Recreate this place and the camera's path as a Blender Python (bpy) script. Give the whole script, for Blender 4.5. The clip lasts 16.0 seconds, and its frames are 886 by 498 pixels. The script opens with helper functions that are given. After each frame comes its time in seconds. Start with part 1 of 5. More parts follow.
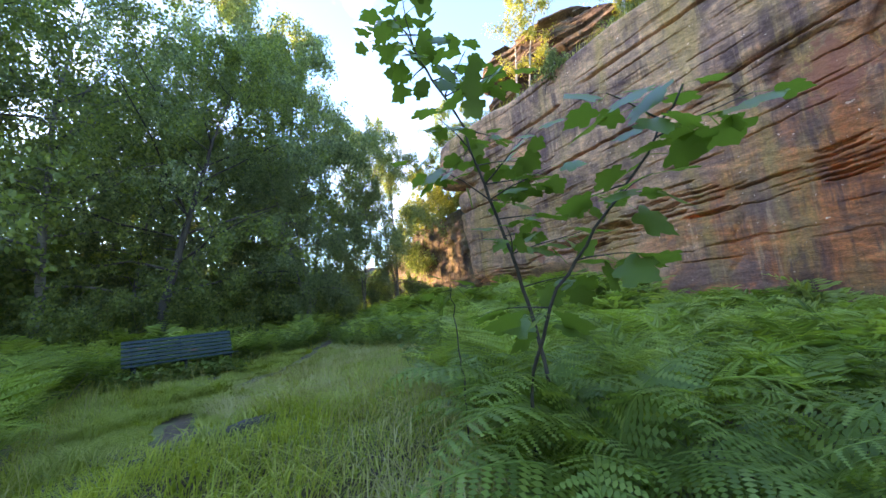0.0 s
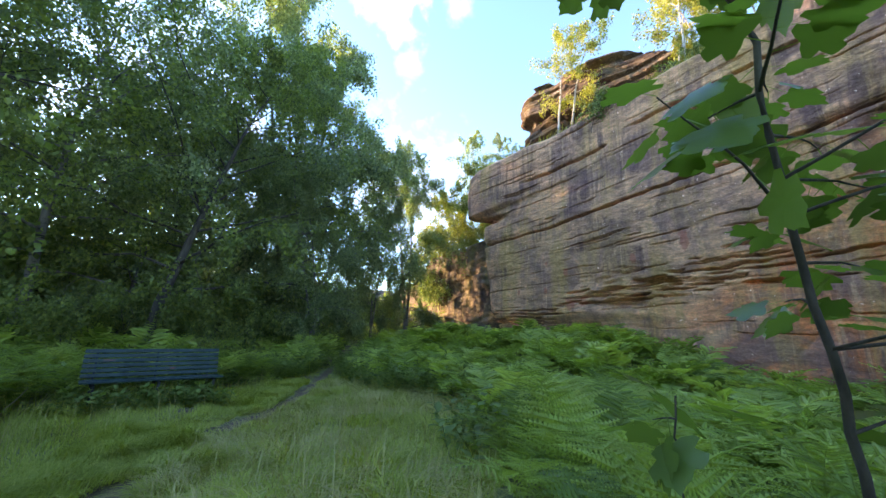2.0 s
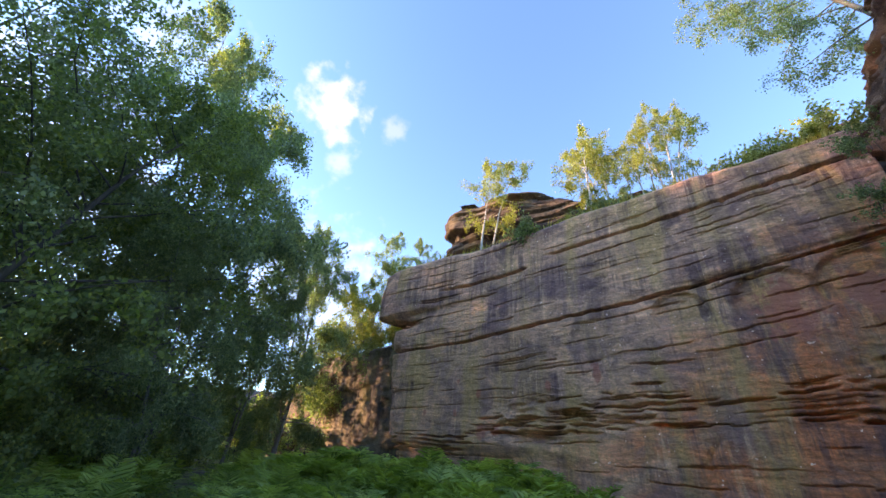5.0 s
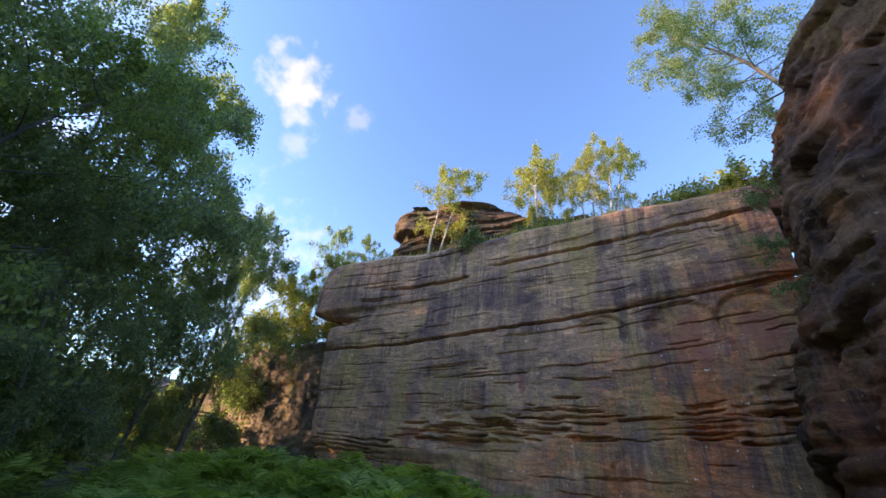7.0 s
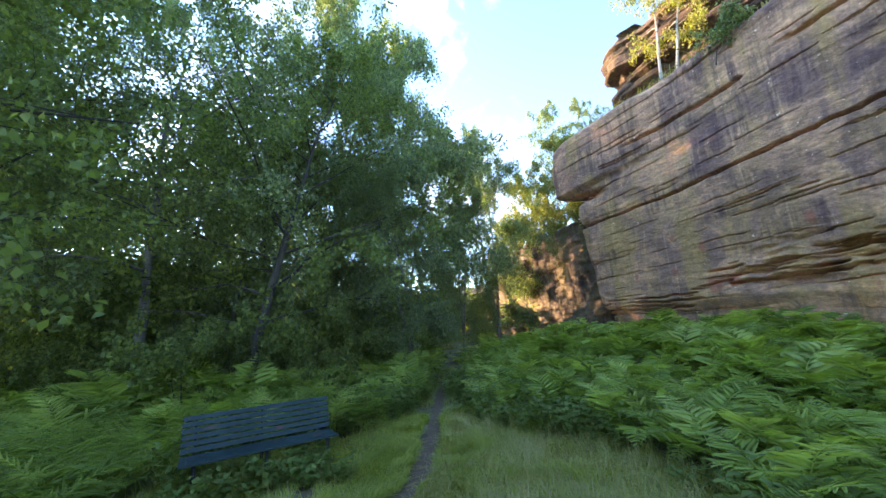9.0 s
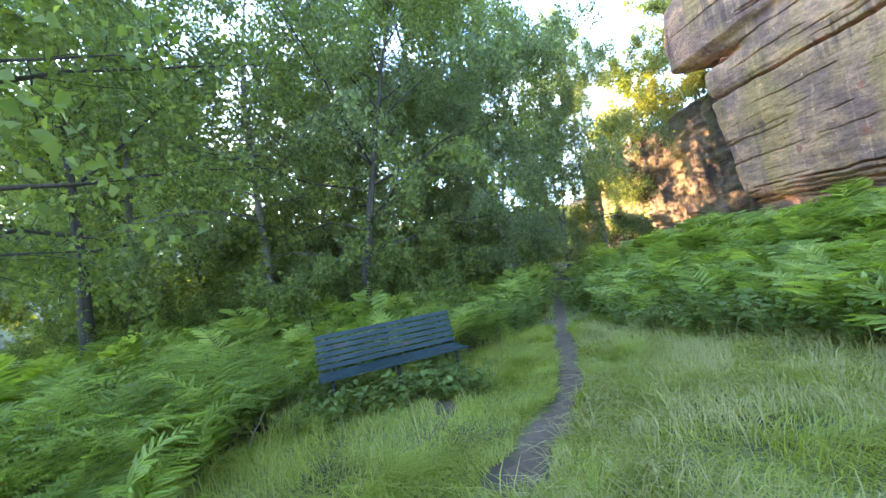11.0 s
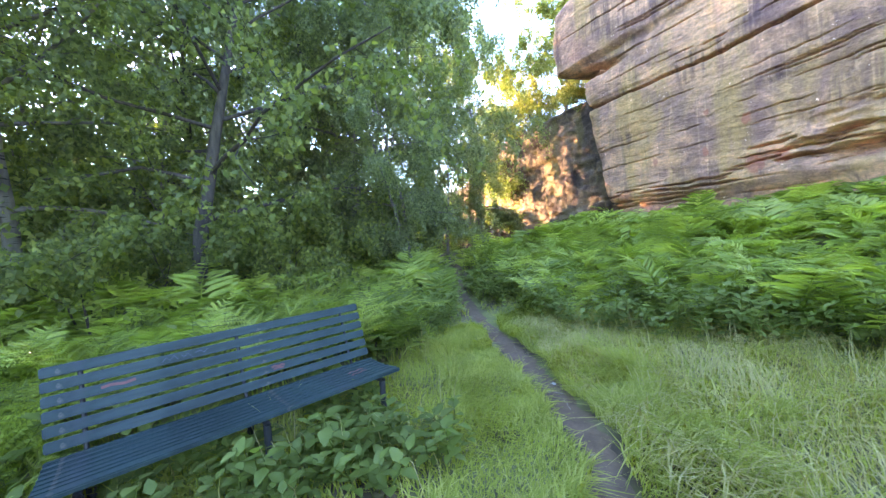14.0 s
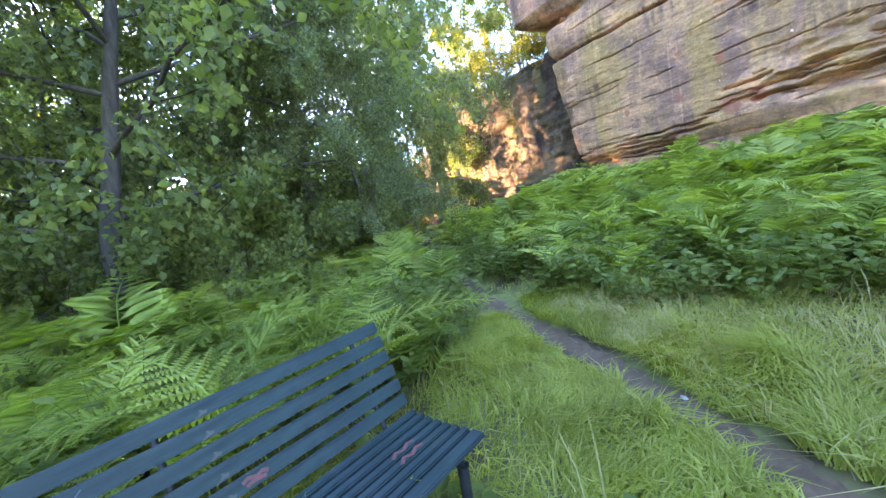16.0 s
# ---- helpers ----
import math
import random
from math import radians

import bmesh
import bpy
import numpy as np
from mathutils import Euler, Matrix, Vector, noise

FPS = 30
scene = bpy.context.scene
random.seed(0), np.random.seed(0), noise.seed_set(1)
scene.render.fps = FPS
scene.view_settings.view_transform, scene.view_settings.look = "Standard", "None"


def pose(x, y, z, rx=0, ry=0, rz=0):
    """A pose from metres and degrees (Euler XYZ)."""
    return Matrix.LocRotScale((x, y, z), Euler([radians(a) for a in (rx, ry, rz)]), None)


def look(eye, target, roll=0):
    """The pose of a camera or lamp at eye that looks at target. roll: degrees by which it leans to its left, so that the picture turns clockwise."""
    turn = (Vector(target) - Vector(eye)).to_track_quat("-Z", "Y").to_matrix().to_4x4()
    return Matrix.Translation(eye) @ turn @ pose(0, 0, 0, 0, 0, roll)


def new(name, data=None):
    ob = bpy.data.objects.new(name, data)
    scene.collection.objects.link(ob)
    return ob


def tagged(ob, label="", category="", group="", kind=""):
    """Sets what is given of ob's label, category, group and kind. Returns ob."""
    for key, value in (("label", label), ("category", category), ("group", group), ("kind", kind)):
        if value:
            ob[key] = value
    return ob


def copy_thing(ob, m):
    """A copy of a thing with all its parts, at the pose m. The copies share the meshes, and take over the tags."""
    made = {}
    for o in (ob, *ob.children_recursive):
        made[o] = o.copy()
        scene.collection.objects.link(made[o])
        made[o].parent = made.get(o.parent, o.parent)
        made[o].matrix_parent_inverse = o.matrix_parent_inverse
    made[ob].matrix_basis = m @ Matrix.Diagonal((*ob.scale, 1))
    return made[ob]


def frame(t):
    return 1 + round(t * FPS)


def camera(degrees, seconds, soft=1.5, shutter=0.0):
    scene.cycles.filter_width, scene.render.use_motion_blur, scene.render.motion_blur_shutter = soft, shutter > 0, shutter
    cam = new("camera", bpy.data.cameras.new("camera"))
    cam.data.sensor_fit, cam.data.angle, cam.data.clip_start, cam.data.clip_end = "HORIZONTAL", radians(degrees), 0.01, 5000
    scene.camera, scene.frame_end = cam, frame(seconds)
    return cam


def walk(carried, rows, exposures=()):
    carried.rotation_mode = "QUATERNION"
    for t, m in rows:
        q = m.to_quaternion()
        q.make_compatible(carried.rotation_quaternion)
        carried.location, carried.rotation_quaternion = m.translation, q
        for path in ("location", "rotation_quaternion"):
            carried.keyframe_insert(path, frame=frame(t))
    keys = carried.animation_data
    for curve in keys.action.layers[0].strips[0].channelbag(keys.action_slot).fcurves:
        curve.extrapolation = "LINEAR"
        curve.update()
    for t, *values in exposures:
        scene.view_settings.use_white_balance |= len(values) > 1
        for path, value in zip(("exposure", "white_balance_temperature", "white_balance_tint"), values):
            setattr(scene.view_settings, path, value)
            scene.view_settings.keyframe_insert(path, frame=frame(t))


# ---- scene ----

# camera and walk
cam = camera(102.0, 16.0, soft=1.5, shutter=0.0)
PATH = [
    (0, (1.276, 1.377, 0.988), (-0.249, 2.64, 1.272), -5.1),
    (0.5, (0.871, 1.551, 1.076), (-0.624, 2.804, 1.518), -4.8),
    (1, (0.641, 1.533, 1.188), (-0.907, 2.771, 1.454), -5.3),
    (1.5, (0.222, 1.535, 1.179), (-1.294, 2.788, 1.541), -3.2),
    (2, (-0.005, 1.712, 1.238), (-1.54, 2.912, 1.686), 2.3),
    (2.5, (-0.42, 1.98, 1.42), (-1.830, 3.273, 2.006), 0.3),
    (3, (-0.53, 2.06, 1.43), (-1.917, 3.359, 2.056), 3.3),
    (3.5, (-0.63, 2.15, 1.432), (-1.947, 3.517, 2.061), 4.8),
    (4, (-0.963, 2.088, 1.49), (-2.21, 3.461, 2.239), 1.4),
    (4.5, (-1.227, 2.111, 1.535), (-2.343, 3.517, 2.417), 2.8),
    (5, (-1.282, 2.079, 1.569), (-2.326, 3.455, 2.578), 6.1),
    (5.2, (-1.286, 2.098, 1.573), (-2.249, 3.496, 2.63), 6.6),
    (7.3, (-1.078, 2.19, 1.75), (-1.885, 3.709, 2.771), 7.7),
    (7.5, (-1.117, 2.111, 1.753), (-2.093, 3.622, 2.627), 8.5),
    (8, (-1.319, 1.914, 1.689), (-2.751, 3.198, 2.24), 6.2),
    (8.5, (-1.682, 1.996, 1.681), (-3.266, 3.125, 2.149), 1.7),
    (9, (-2.077, 1.801, 1.783), (-3.82, 2.695, 2.189), -2.8),
    (9.5, (-2.226, 1.728, 1.699), (-3.899, 2.812, 1.859), 0.6),
    (10, (-2.566, 1.736, 1.684), (-4.38, 2.549, 1.898), -3.5),
    (10.2, (-2.691, 1.72, 1.637), (-4.594, 2.32, 1.769), -8.0),
    (12.3, (-3.988, 1.793, 1.246), (-5.951, 2.165, 1.328), -9.0),
    (12.5, (-4.157, 1.741, 1.238), (-6.075, 2.309, 1.211), -7.1),
    (13, (-4.609, 1.732, 1.196), (-6.316, 2.769, 1.087), -7.6),
    (13.5, (-4.966, 1.743, 1.216), (-6.725, 2.691, 1.135), -11.4),
    (14, (-5.324, 1.742, 1.263), (-6.981, 2.859, 1.192), -5.0),
    (14.5, (-5.673, 1.895, 1.22), (-7.276, 3.088, 1.125), -9.7),
    (15, (-6.047, 1.938, 1.254), (-7.609, 3.174, 1.08), -11.4),
    (15.5, (-6.462, 1.888, 1.245), (-7.817, 3.346, 1.047), -5.1),
    (16, (-6.711, 1.971, 1.253), (-8.224, 3.259, 1.028), -10.8),
]
EXPOSURES = [(0.0, 3.12, 9200, 34), (2.0, 2.9, 9000, 27), (3.0, 2.78, 8600, 33), (5.0, 2.33, 8150, 34), (7.4, 1.95, 8100, 33), (8.6, 2.92, 8500, 31), (9.0, 3.1, 8600, 30), (9.5, 3.6, 9000, 31), (10.2, 3.98, 9300, 31), (12.5, 4.5, 9250, 40), (16.0, 4.5, 9250, 40)]
walk(cam, [(t, look(eye, target, roll)) for t, eye, target, roll in PATH], EXPOSURES)

# ---------------------------------------------------------------- light
SUN_TO = Vector((-0.85, -0.52, 0.22)).normalized()
world = bpy.data.worlds.new("sky")
scene.world = world
world.use_nodes = True


def world_nodes():
    nt = world.node_tree
    nt.nodes.clear()
    N, L = nt.nodes.new, nt.links.new
    sky = N("ShaderNodeTexSky")
    sky.sky_type, sky.sun_disc = "NISHITA", False
    sky.sun_elevation = math.asin(SUN_TO.z)
    sky.sun_rotation = math.atan2(SUN_TO.x, SUN_TO.y)
    sky.air_density, sky.dust_density, sky.ozone_density = 1.0, 0.25, 2.0
    co = N("ShaderNodeTexCoord")
    cloud_dirs = [((-0.615, 0.299, 0.73), 0.060, 0.40), ((-0.634, 0.345, 0.692), 0.034, 0.32), ((-0.656, 0.39, 0.646), 0.030, 0.2), ((-0.525, 0.431, 0.734), 0.026, 0.16),
                  ((-0.736, -0.018, 0.676), 0.09, 0.15), ((-0.80, 0.50, 0.33), 0.16, 0.25), ((-0.93, -0.05, 0.36), 0.22, 0.3)]
    noi = N("ShaderNodeTexNoise")
    noi.inputs["Scale"].default_value, noi.inputs["Detail"].default_value = 24.0, 6.0
    L(co.outputs["Generated"], noi.inputs["Vector"])
    total = None
    for d, r, a in cloud_dirs:
        dist = N("ShaderNodeVectorMath")
        dist.operation = "DISTANCE"
        dist.inputs[1].default_value = Vector(d).normalized()
        L(co.outputs["Generated"], dist.inputs[0])
        wob = N("ShaderNodeMath")
        wob.operation = "MULTIPLY_ADD"
        wob.inputs[1].default_value, wob.inputs[2].default_value = -r * 3.4, r * 1.6
        L(noi.outputs["Fac"], wob.inputs[0])
        add = N("ShaderNodeMath")
        add.operation = "ADD"
        L(dist.outputs["Value"], add.inputs[0])
        L(wob.outputs[0], add.inputs[1])
        mr = N("ShaderNodeMapRange")
        mr.interpolation_type = "SMOOTHSTEP"
        mr.inputs[1].default_value, mr.inputs[2].default_value, mr.inputs[3].default_value, mr.inputs[4].default_value = 0.0, r * 1.5, a, 0.0
        L(add.outputs[0], mr.inputs[0])
        if total is None:
            total = mr.outputs[0]
        else:
            mx = N("ShaderNodeMath")
            mx.operation = "MAXIMUM"
            L(total, mx.inputs[0])
            L(mr.outputs[0], mx.inputs[1])
            total = mx.outputs[0]
    mix = N("ShaderNodeMix")
    mix.data_type = "RGBA"
    mix.inputs[7].default_value = (CLOUD, CLOUD * 1.0, CLOUD * 1.04, 1)
    L(total, mix.inputs[0])
    deep = N("ShaderNodeMix")
    deep.data_type, deep.blend_type = "RGBA", "MULTIPLY"
    deep.inputs[0].default_value, deep.inputs[7].default_value = 1.0, (0.56, 0.92, 1.25, 1)
    L(sky.outputs[0], deep.inputs[6])
    L(deep.outputs[2], mix.inputs[6])
    bg = N("ShaderNodeBackground")
    bg.inputs[1].default_value = SKY
    L(mix.outputs[2], bg.inputs[0])
    out = N("ShaderNodeOutputWorld")
    L(bg.outputs[0], out.inputs[0])


SKY, CLOUD = 0.15, 3.0
world_nodes()
sun = new("sun", bpy.data.lights.new("sun", "SUN"))
sun.data.energy, sun.data.angle, sun.data.color = 3.3, radians(0.53), (1.0, 0.84, 0.60)
sun.matrix_world = look(SUN_TO * 60, (0, 0, 0))

# ---------------------------------------------------------------- numbers and meshes
rng = np.random.default_rng(7)


def hash2(ix, iy, seed):
    h = (ix.astype(np.int64) * 374761393 + iy.astype(np.int64) * 668265263 + seed * 974634777) & 0xFFFFFFFF
    h = ((h ^ (h >> 13)) * 1274126177) & 0xFFFFFFFF
    return ((h ^ (h >> 16)) & 0xFFFF) / 65535.0


def vnoise(x, y, seed=0):
    """Smooth noise from 0 to 1 over a plane."""
    x, y = np.broadcast_arrays(np.asarray(x, float), np.asarray(y, float))
    ix, iy = np.floor(x), np.floor(y)
    fx, fy = x - ix, y - iy
    fx, fy = fx * fx * (3 - 2 * fx), fy * fy * (3 - 2 * fy)
    a, b = hash2(ix, iy, seed), hash2(ix + 1, iy, seed)
    c, d = hash2(ix, iy + 1, seed), hash2(ix + 1, iy + 1, seed)
    return (a * (1 - fx) + b * fx) * (1 - fy) + (c * (1 - fx) + d * fx) * fy


def fbm(x, y, seed=0, octaves=4):
    total, amp, f, norm = 0.0, 1.0, 1.0, 0.0
    for k in range(octaves):
        total = total + amp * vnoise(np.asarray(x) * f, np.asarray(y) * f, seed + k)
        norm += amp
        amp, f = amp * 0.5, f * 2.03
    return total / norm


def smooth(x, a, b):
    t = np.clip((np.asarray(x, float) - a) / (b - a), 0, 1)
    return t * t * (3 - 2 * t)


def mesh_from(name, verts, faces, shade=False):
    """A mesh from an (n, 3) array and a list of (m, k) index arrays."""
    me = bpy.data.meshes.new(name)
    faces = [np.asarray(f, np.int32) for f in faces if len(f)]
    loops = np.concatenate([f.ravel() for f in faces])
    sizes = np.concatenate([np.full(len(f), f.shape[1], np.int32) for f in faces])
    starts = np.concatenate(([0], np.cumsum(sizes)[:-1])).astype(np.int32)
    me.vertices.add(len(verts))
    me.vertices.foreach_set("co", np.asarray(verts, np.float32).ravel())
    me.loops.add(len(loops))
    me.loops.foreach_set("vertex_index", loops.astype(np.int32))
    me.polygons.add(len(sizes))
    me.polygons.foreach_set("loop_start", starts)
    me.polygons.foreach_set("loop_total", sizes)
    if shade:
        me.polygons.foreach_set("use_smooth", np.ones(len(sizes), bool))
    me.update()
    return me


def thing(name, me, material, parent=None, label="", category="", group="", kind=""):
    ob = new(name, me)
    if me is not None and not me.materials:
        me.materials.append(material)
    if parent is not None:
        ob.parent = parent
    return tagged(ob, label, category, group, kind)


def part(name, bm, material, parent, label=""):
    """Links a bmesh as one mesh under a thing or a part."""
    me = bpy.data.meshes.new(name)
    bm.to_mesh(me)
    bm.free()
    return thing(name, me, material, parent, label)


def grid_faces(nu, nv):
    i = np.arange(nu - 1)[:, None] * nv + np.arange(nv - 1)[None, :]
    return np.stack([i, i + nv, i + nv + 1, i + 1], -1).reshape(-1, 4)


def tube(points, radii, sides=6):
    """Vertices and faces of a tapered tube along a polyline."""
    P = np.asarray(points, float)
    T = np.gradient(P, axis=0)
    T /= np.linalg.norm(T, axis=1, keepdims=True) + 1e-9
    ref = np.where(np.abs(T[:, 2:3]) > 0.9, [[1.0, 0, 0]], [[0, 0, 1.0]])
    A = np.cross(T, ref)
    A /= np.linalg.norm(A, axis=1, keepdims=True) + 1e-9
    B = np.cross(T, A)
    ang = np.linspace(0, 2 * np.pi, sides, endpoint=False)
    ring = np.cos(ang)[None, :, None] * A[:, None] + np.sin(ang)[None, :, None] * B[:, None]
    V = (P[:, None] + ring * np.asarray(radii)[:, None, None]).reshape(-1, 3)
    n = len(P)
    i = np.arange(n - 1)[:, None] * sides
    j = np.arange(sides)[None, :]
    k = (j + 1) % sides
    F = np.stack([i + j, i + k, i + sides + k, i + sides + j], -1).reshape(-1, 4)
    return V, F


class Pile:
    """Collects vertices and faces of many pieces into one mesh."""

    def __init__(self):
        self.v, self.f, self.n = [], {}, 0

    def add(self, V, *faces):
        for F in faces:
            F = np.asarray(F)
            self.f.setdefault(F.shape[1], []).append(F + self.n)
        self.v.append(np.asarray(V))
        self.n += len(V)

    def mesh(self, name, shade=False):
        return mesh_from(name, np.concatenate(self.v), [np.concatenate(f) for f in self.f.values()], shade)


def spread(template_v, template_f, M, O):
    """Copies of a template under many 3 x 3 matrices M and offsets O."""
    V = np.einsum("nij,vj->nvi", M, template_v) + O[:, None]
    n, k = len(M), len(template_v)
    fs = [(F[None] + (np.arange(n) * k)[:, None, None]).reshape(-1, F.shape[1]) for F in template_f]
    return V.reshape(-1, 3), fs


def frames(direction, up, roll=None):
    """Matrices whose columns are side, along, normal."""
    y = direction / (np.linalg.norm(direction, axis=1, keepdims=True) + 1e-9)
    x = np.cross(y, up)
    x /= np.linalg.norm(x, axis=1, keepdims=True) + 1e-9
    z = np.cross(x, y)
    if roll is not None:
        c, s = np.cos(roll)[:, None], np.sin(roll)[:, None]
        x, z = x * c + z * s, z * c - x * s
    return np.stack([x, y, z], -1)


# ---------------------------------------------------------------- materials
def material(name):
    m = bpy.data.materials.new(name)
    m.use_nodes = True
    nt = m.node_tree
    b = nt.nodes["Principled BSDF"]
    return m, nt, b


class Nodes:
    """Short hand for building a node tree."""

    def __init__(self, nt):
        self.nt = nt
        self.co = nt.nodes.new("ShaderNodeTexCoord").outputs["Object"]

    def link(self, a, b):
        self.nt.links.new(a, b)

    def scaled(self, s, rot=(0, 0, 0)):
        n = self.nt.nodes.new("ShaderNodeMapping")
        n.inputs["Scale"].default_value = s
        n.inputs["Rotation"].default_value = rot
        self.link(self.co, n.inputs["Vector"])
        return n.outputs[0]

    def noise(self, scale, detail=4.0, vec=None, rough=0.55, distortion=0.0):
        n = self.nt.nodes.new("ShaderNodeTexNoise")
        n.inputs["Scale"].default_value = scale
        n.inputs["Detail"].default_value = detail
        n.inputs["Roughness"].default_value = rough
        n.inputs["Distortion"].default_value = distortion
        self.link(vec if vec is not None else self.co, n.inputs["Vector"])
        return n.outputs["Fac"]

    def ramp(self, fac, *stops):
        n = self.nt.nodes.new("ShaderNodeValToRGB")
        e = n.color_ramp.elements
        while len(e) < len(stops):
            e.new(0.5)
        for k, (p, c) in enumerate(stops):
            e[k].position = p
            e[k].color = (*c, 1) if len(c) == 3 else c
        self.link(fac, n.inputs[0])
        return n.outputs[0]

    def mask(self, fac, a, b, lo=0.0, hi=1.0):
        n = self.nt.nodes.new("ShaderNodeMapRange")
        n.interpolation_type = "SMOOTHSTEP"
        for k, v in zip((1, 2, 3, 4), (a, b, lo, hi)):
            n.inputs[k].default_value = v
        self.link(fac, n.inputs[0])
        return n.outputs[0]

    def mix(self, fac, a, b, how="MIX"):
        n = self.nt.nodes.new("ShaderNodeMix")
        n.data_type, n.blend_type = "RGBA", how
        for k, v in ((0, fac), (6, a), (7, b)):
            if isinstance(v, (int, float)):
                n.inputs[k].default_value = v
            elif isinstance(v, tuple):
                n.inputs[k].default_value = (*v, 1)
            else:
                self.link(v, n.inputs[k])
        return n.outputs[2]

    def math(self, op, a, b):
        n = self.nt.nodes.new("ShaderNodeMath")
        n.operation = op
        for k, v in ((0, a), (1, b)):
            if isinstance(v, (int, float)):
                n.inputs[k].default_value = v
            else:
                self.link(v, n.inputs[k])
        return n.outputs[0]

    def axis(self, which):
        n = self.nt.nodes.new("ShaderNodeSeparateXYZ")
        self.link(self.co, n.inputs[0])
        return n.outputs[which]

    def island(self):
        return self.nt.nodes.new("ShaderNodeNewGeometry").outputs["Random Per Island"]

    def each(self):
        return self.nt.nodes.new("ShaderNodeObjectInfo").outputs["Random"]

    def bump(self, bsdf, height, strength=0.5, distance=0.02):
        n = self.nt.nodes.new("ShaderNodeBump")
        n.inputs["Strength"].default_value = strength
        n.inputs["Distance"].default_value = distance
        self.link(height, n.inputs["Height"])
        self.link(n.outputs[0], bsdf.inputs["Normal"])


def leaf_material(name, dark, light, pale, translucent=0.45, rough=0.5, clump=0.35, shade=0.0):
    m, nt, b = material(name)
    n = Nodes(nt)
    col = n.ramp(n.island(), (0.0, dark), (0.6, light), (1.0, pale))
    broad = n.noise(clump, 3.0)
    col = n.mix(n.mask(broad, 0.35, 0.7, 0.0, 0.5), col, light)
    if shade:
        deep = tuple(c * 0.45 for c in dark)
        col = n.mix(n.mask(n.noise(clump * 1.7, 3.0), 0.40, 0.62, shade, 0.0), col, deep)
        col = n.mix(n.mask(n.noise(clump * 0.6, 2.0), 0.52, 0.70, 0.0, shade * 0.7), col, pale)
    n.link(col, b.inputs["Base Color"])
    b.inputs["Roughness"].default_value, b.inputs["Specular IOR Level"].default_value = rough, 0.5 if rough < 0.35 else 0.22
    t = nt.nodes.new("ShaderNodeBsdfTranslucent")
    tc = n.mix(1.0, col, (1.0, 1.0, 0.55), "MULTIPLY")
    n.link(n.mix(1.0, tc, (1.6, 1.7, 1.0), "MULTIPLY"), t.inputs["Color"])
    ms = nt.nodes.new("ShaderNodeMixShader")
    ms.inputs[0].default_value = translucent
    n.link(b.outputs[0], ms.inputs[1])
    n.link(t.outputs[0], ms.inputs[2])
    n.link(ms.outputs[0], nt.nodes["Material Output"].inputs["Surface"])
    return m


def bark_material(name, base, dark, scale=(14, 14, 3), bands=False):
    m, nt, b = material(name)
    n = Nodes(nt)
    grain = n.noise(1.0, 6.0, n.scaled(scale))
    col = n.ramp(grain, (0.3, dark), (0.7, base))
    if bands:
        marks = n.noise(1.0, 3.0, n.scaled((3, 3, 16)))
        col = n.mix(n.mask(marks, 0.58, 0.66), col, (0.03, 0.025, 0.02))
    moss = n.noise(1.7, 3.0)
    col = n.mix(n.mask(moss, 0.55, 0.75, 0, 0.5), col, (0.06, 0.075, 0.03))
    n.link(col, b.inputs["Base Color"])
    b.inputs["Roughness"].default_value = 0.9
    n.bump(b, grain, 0.6, 0.02)
    return m


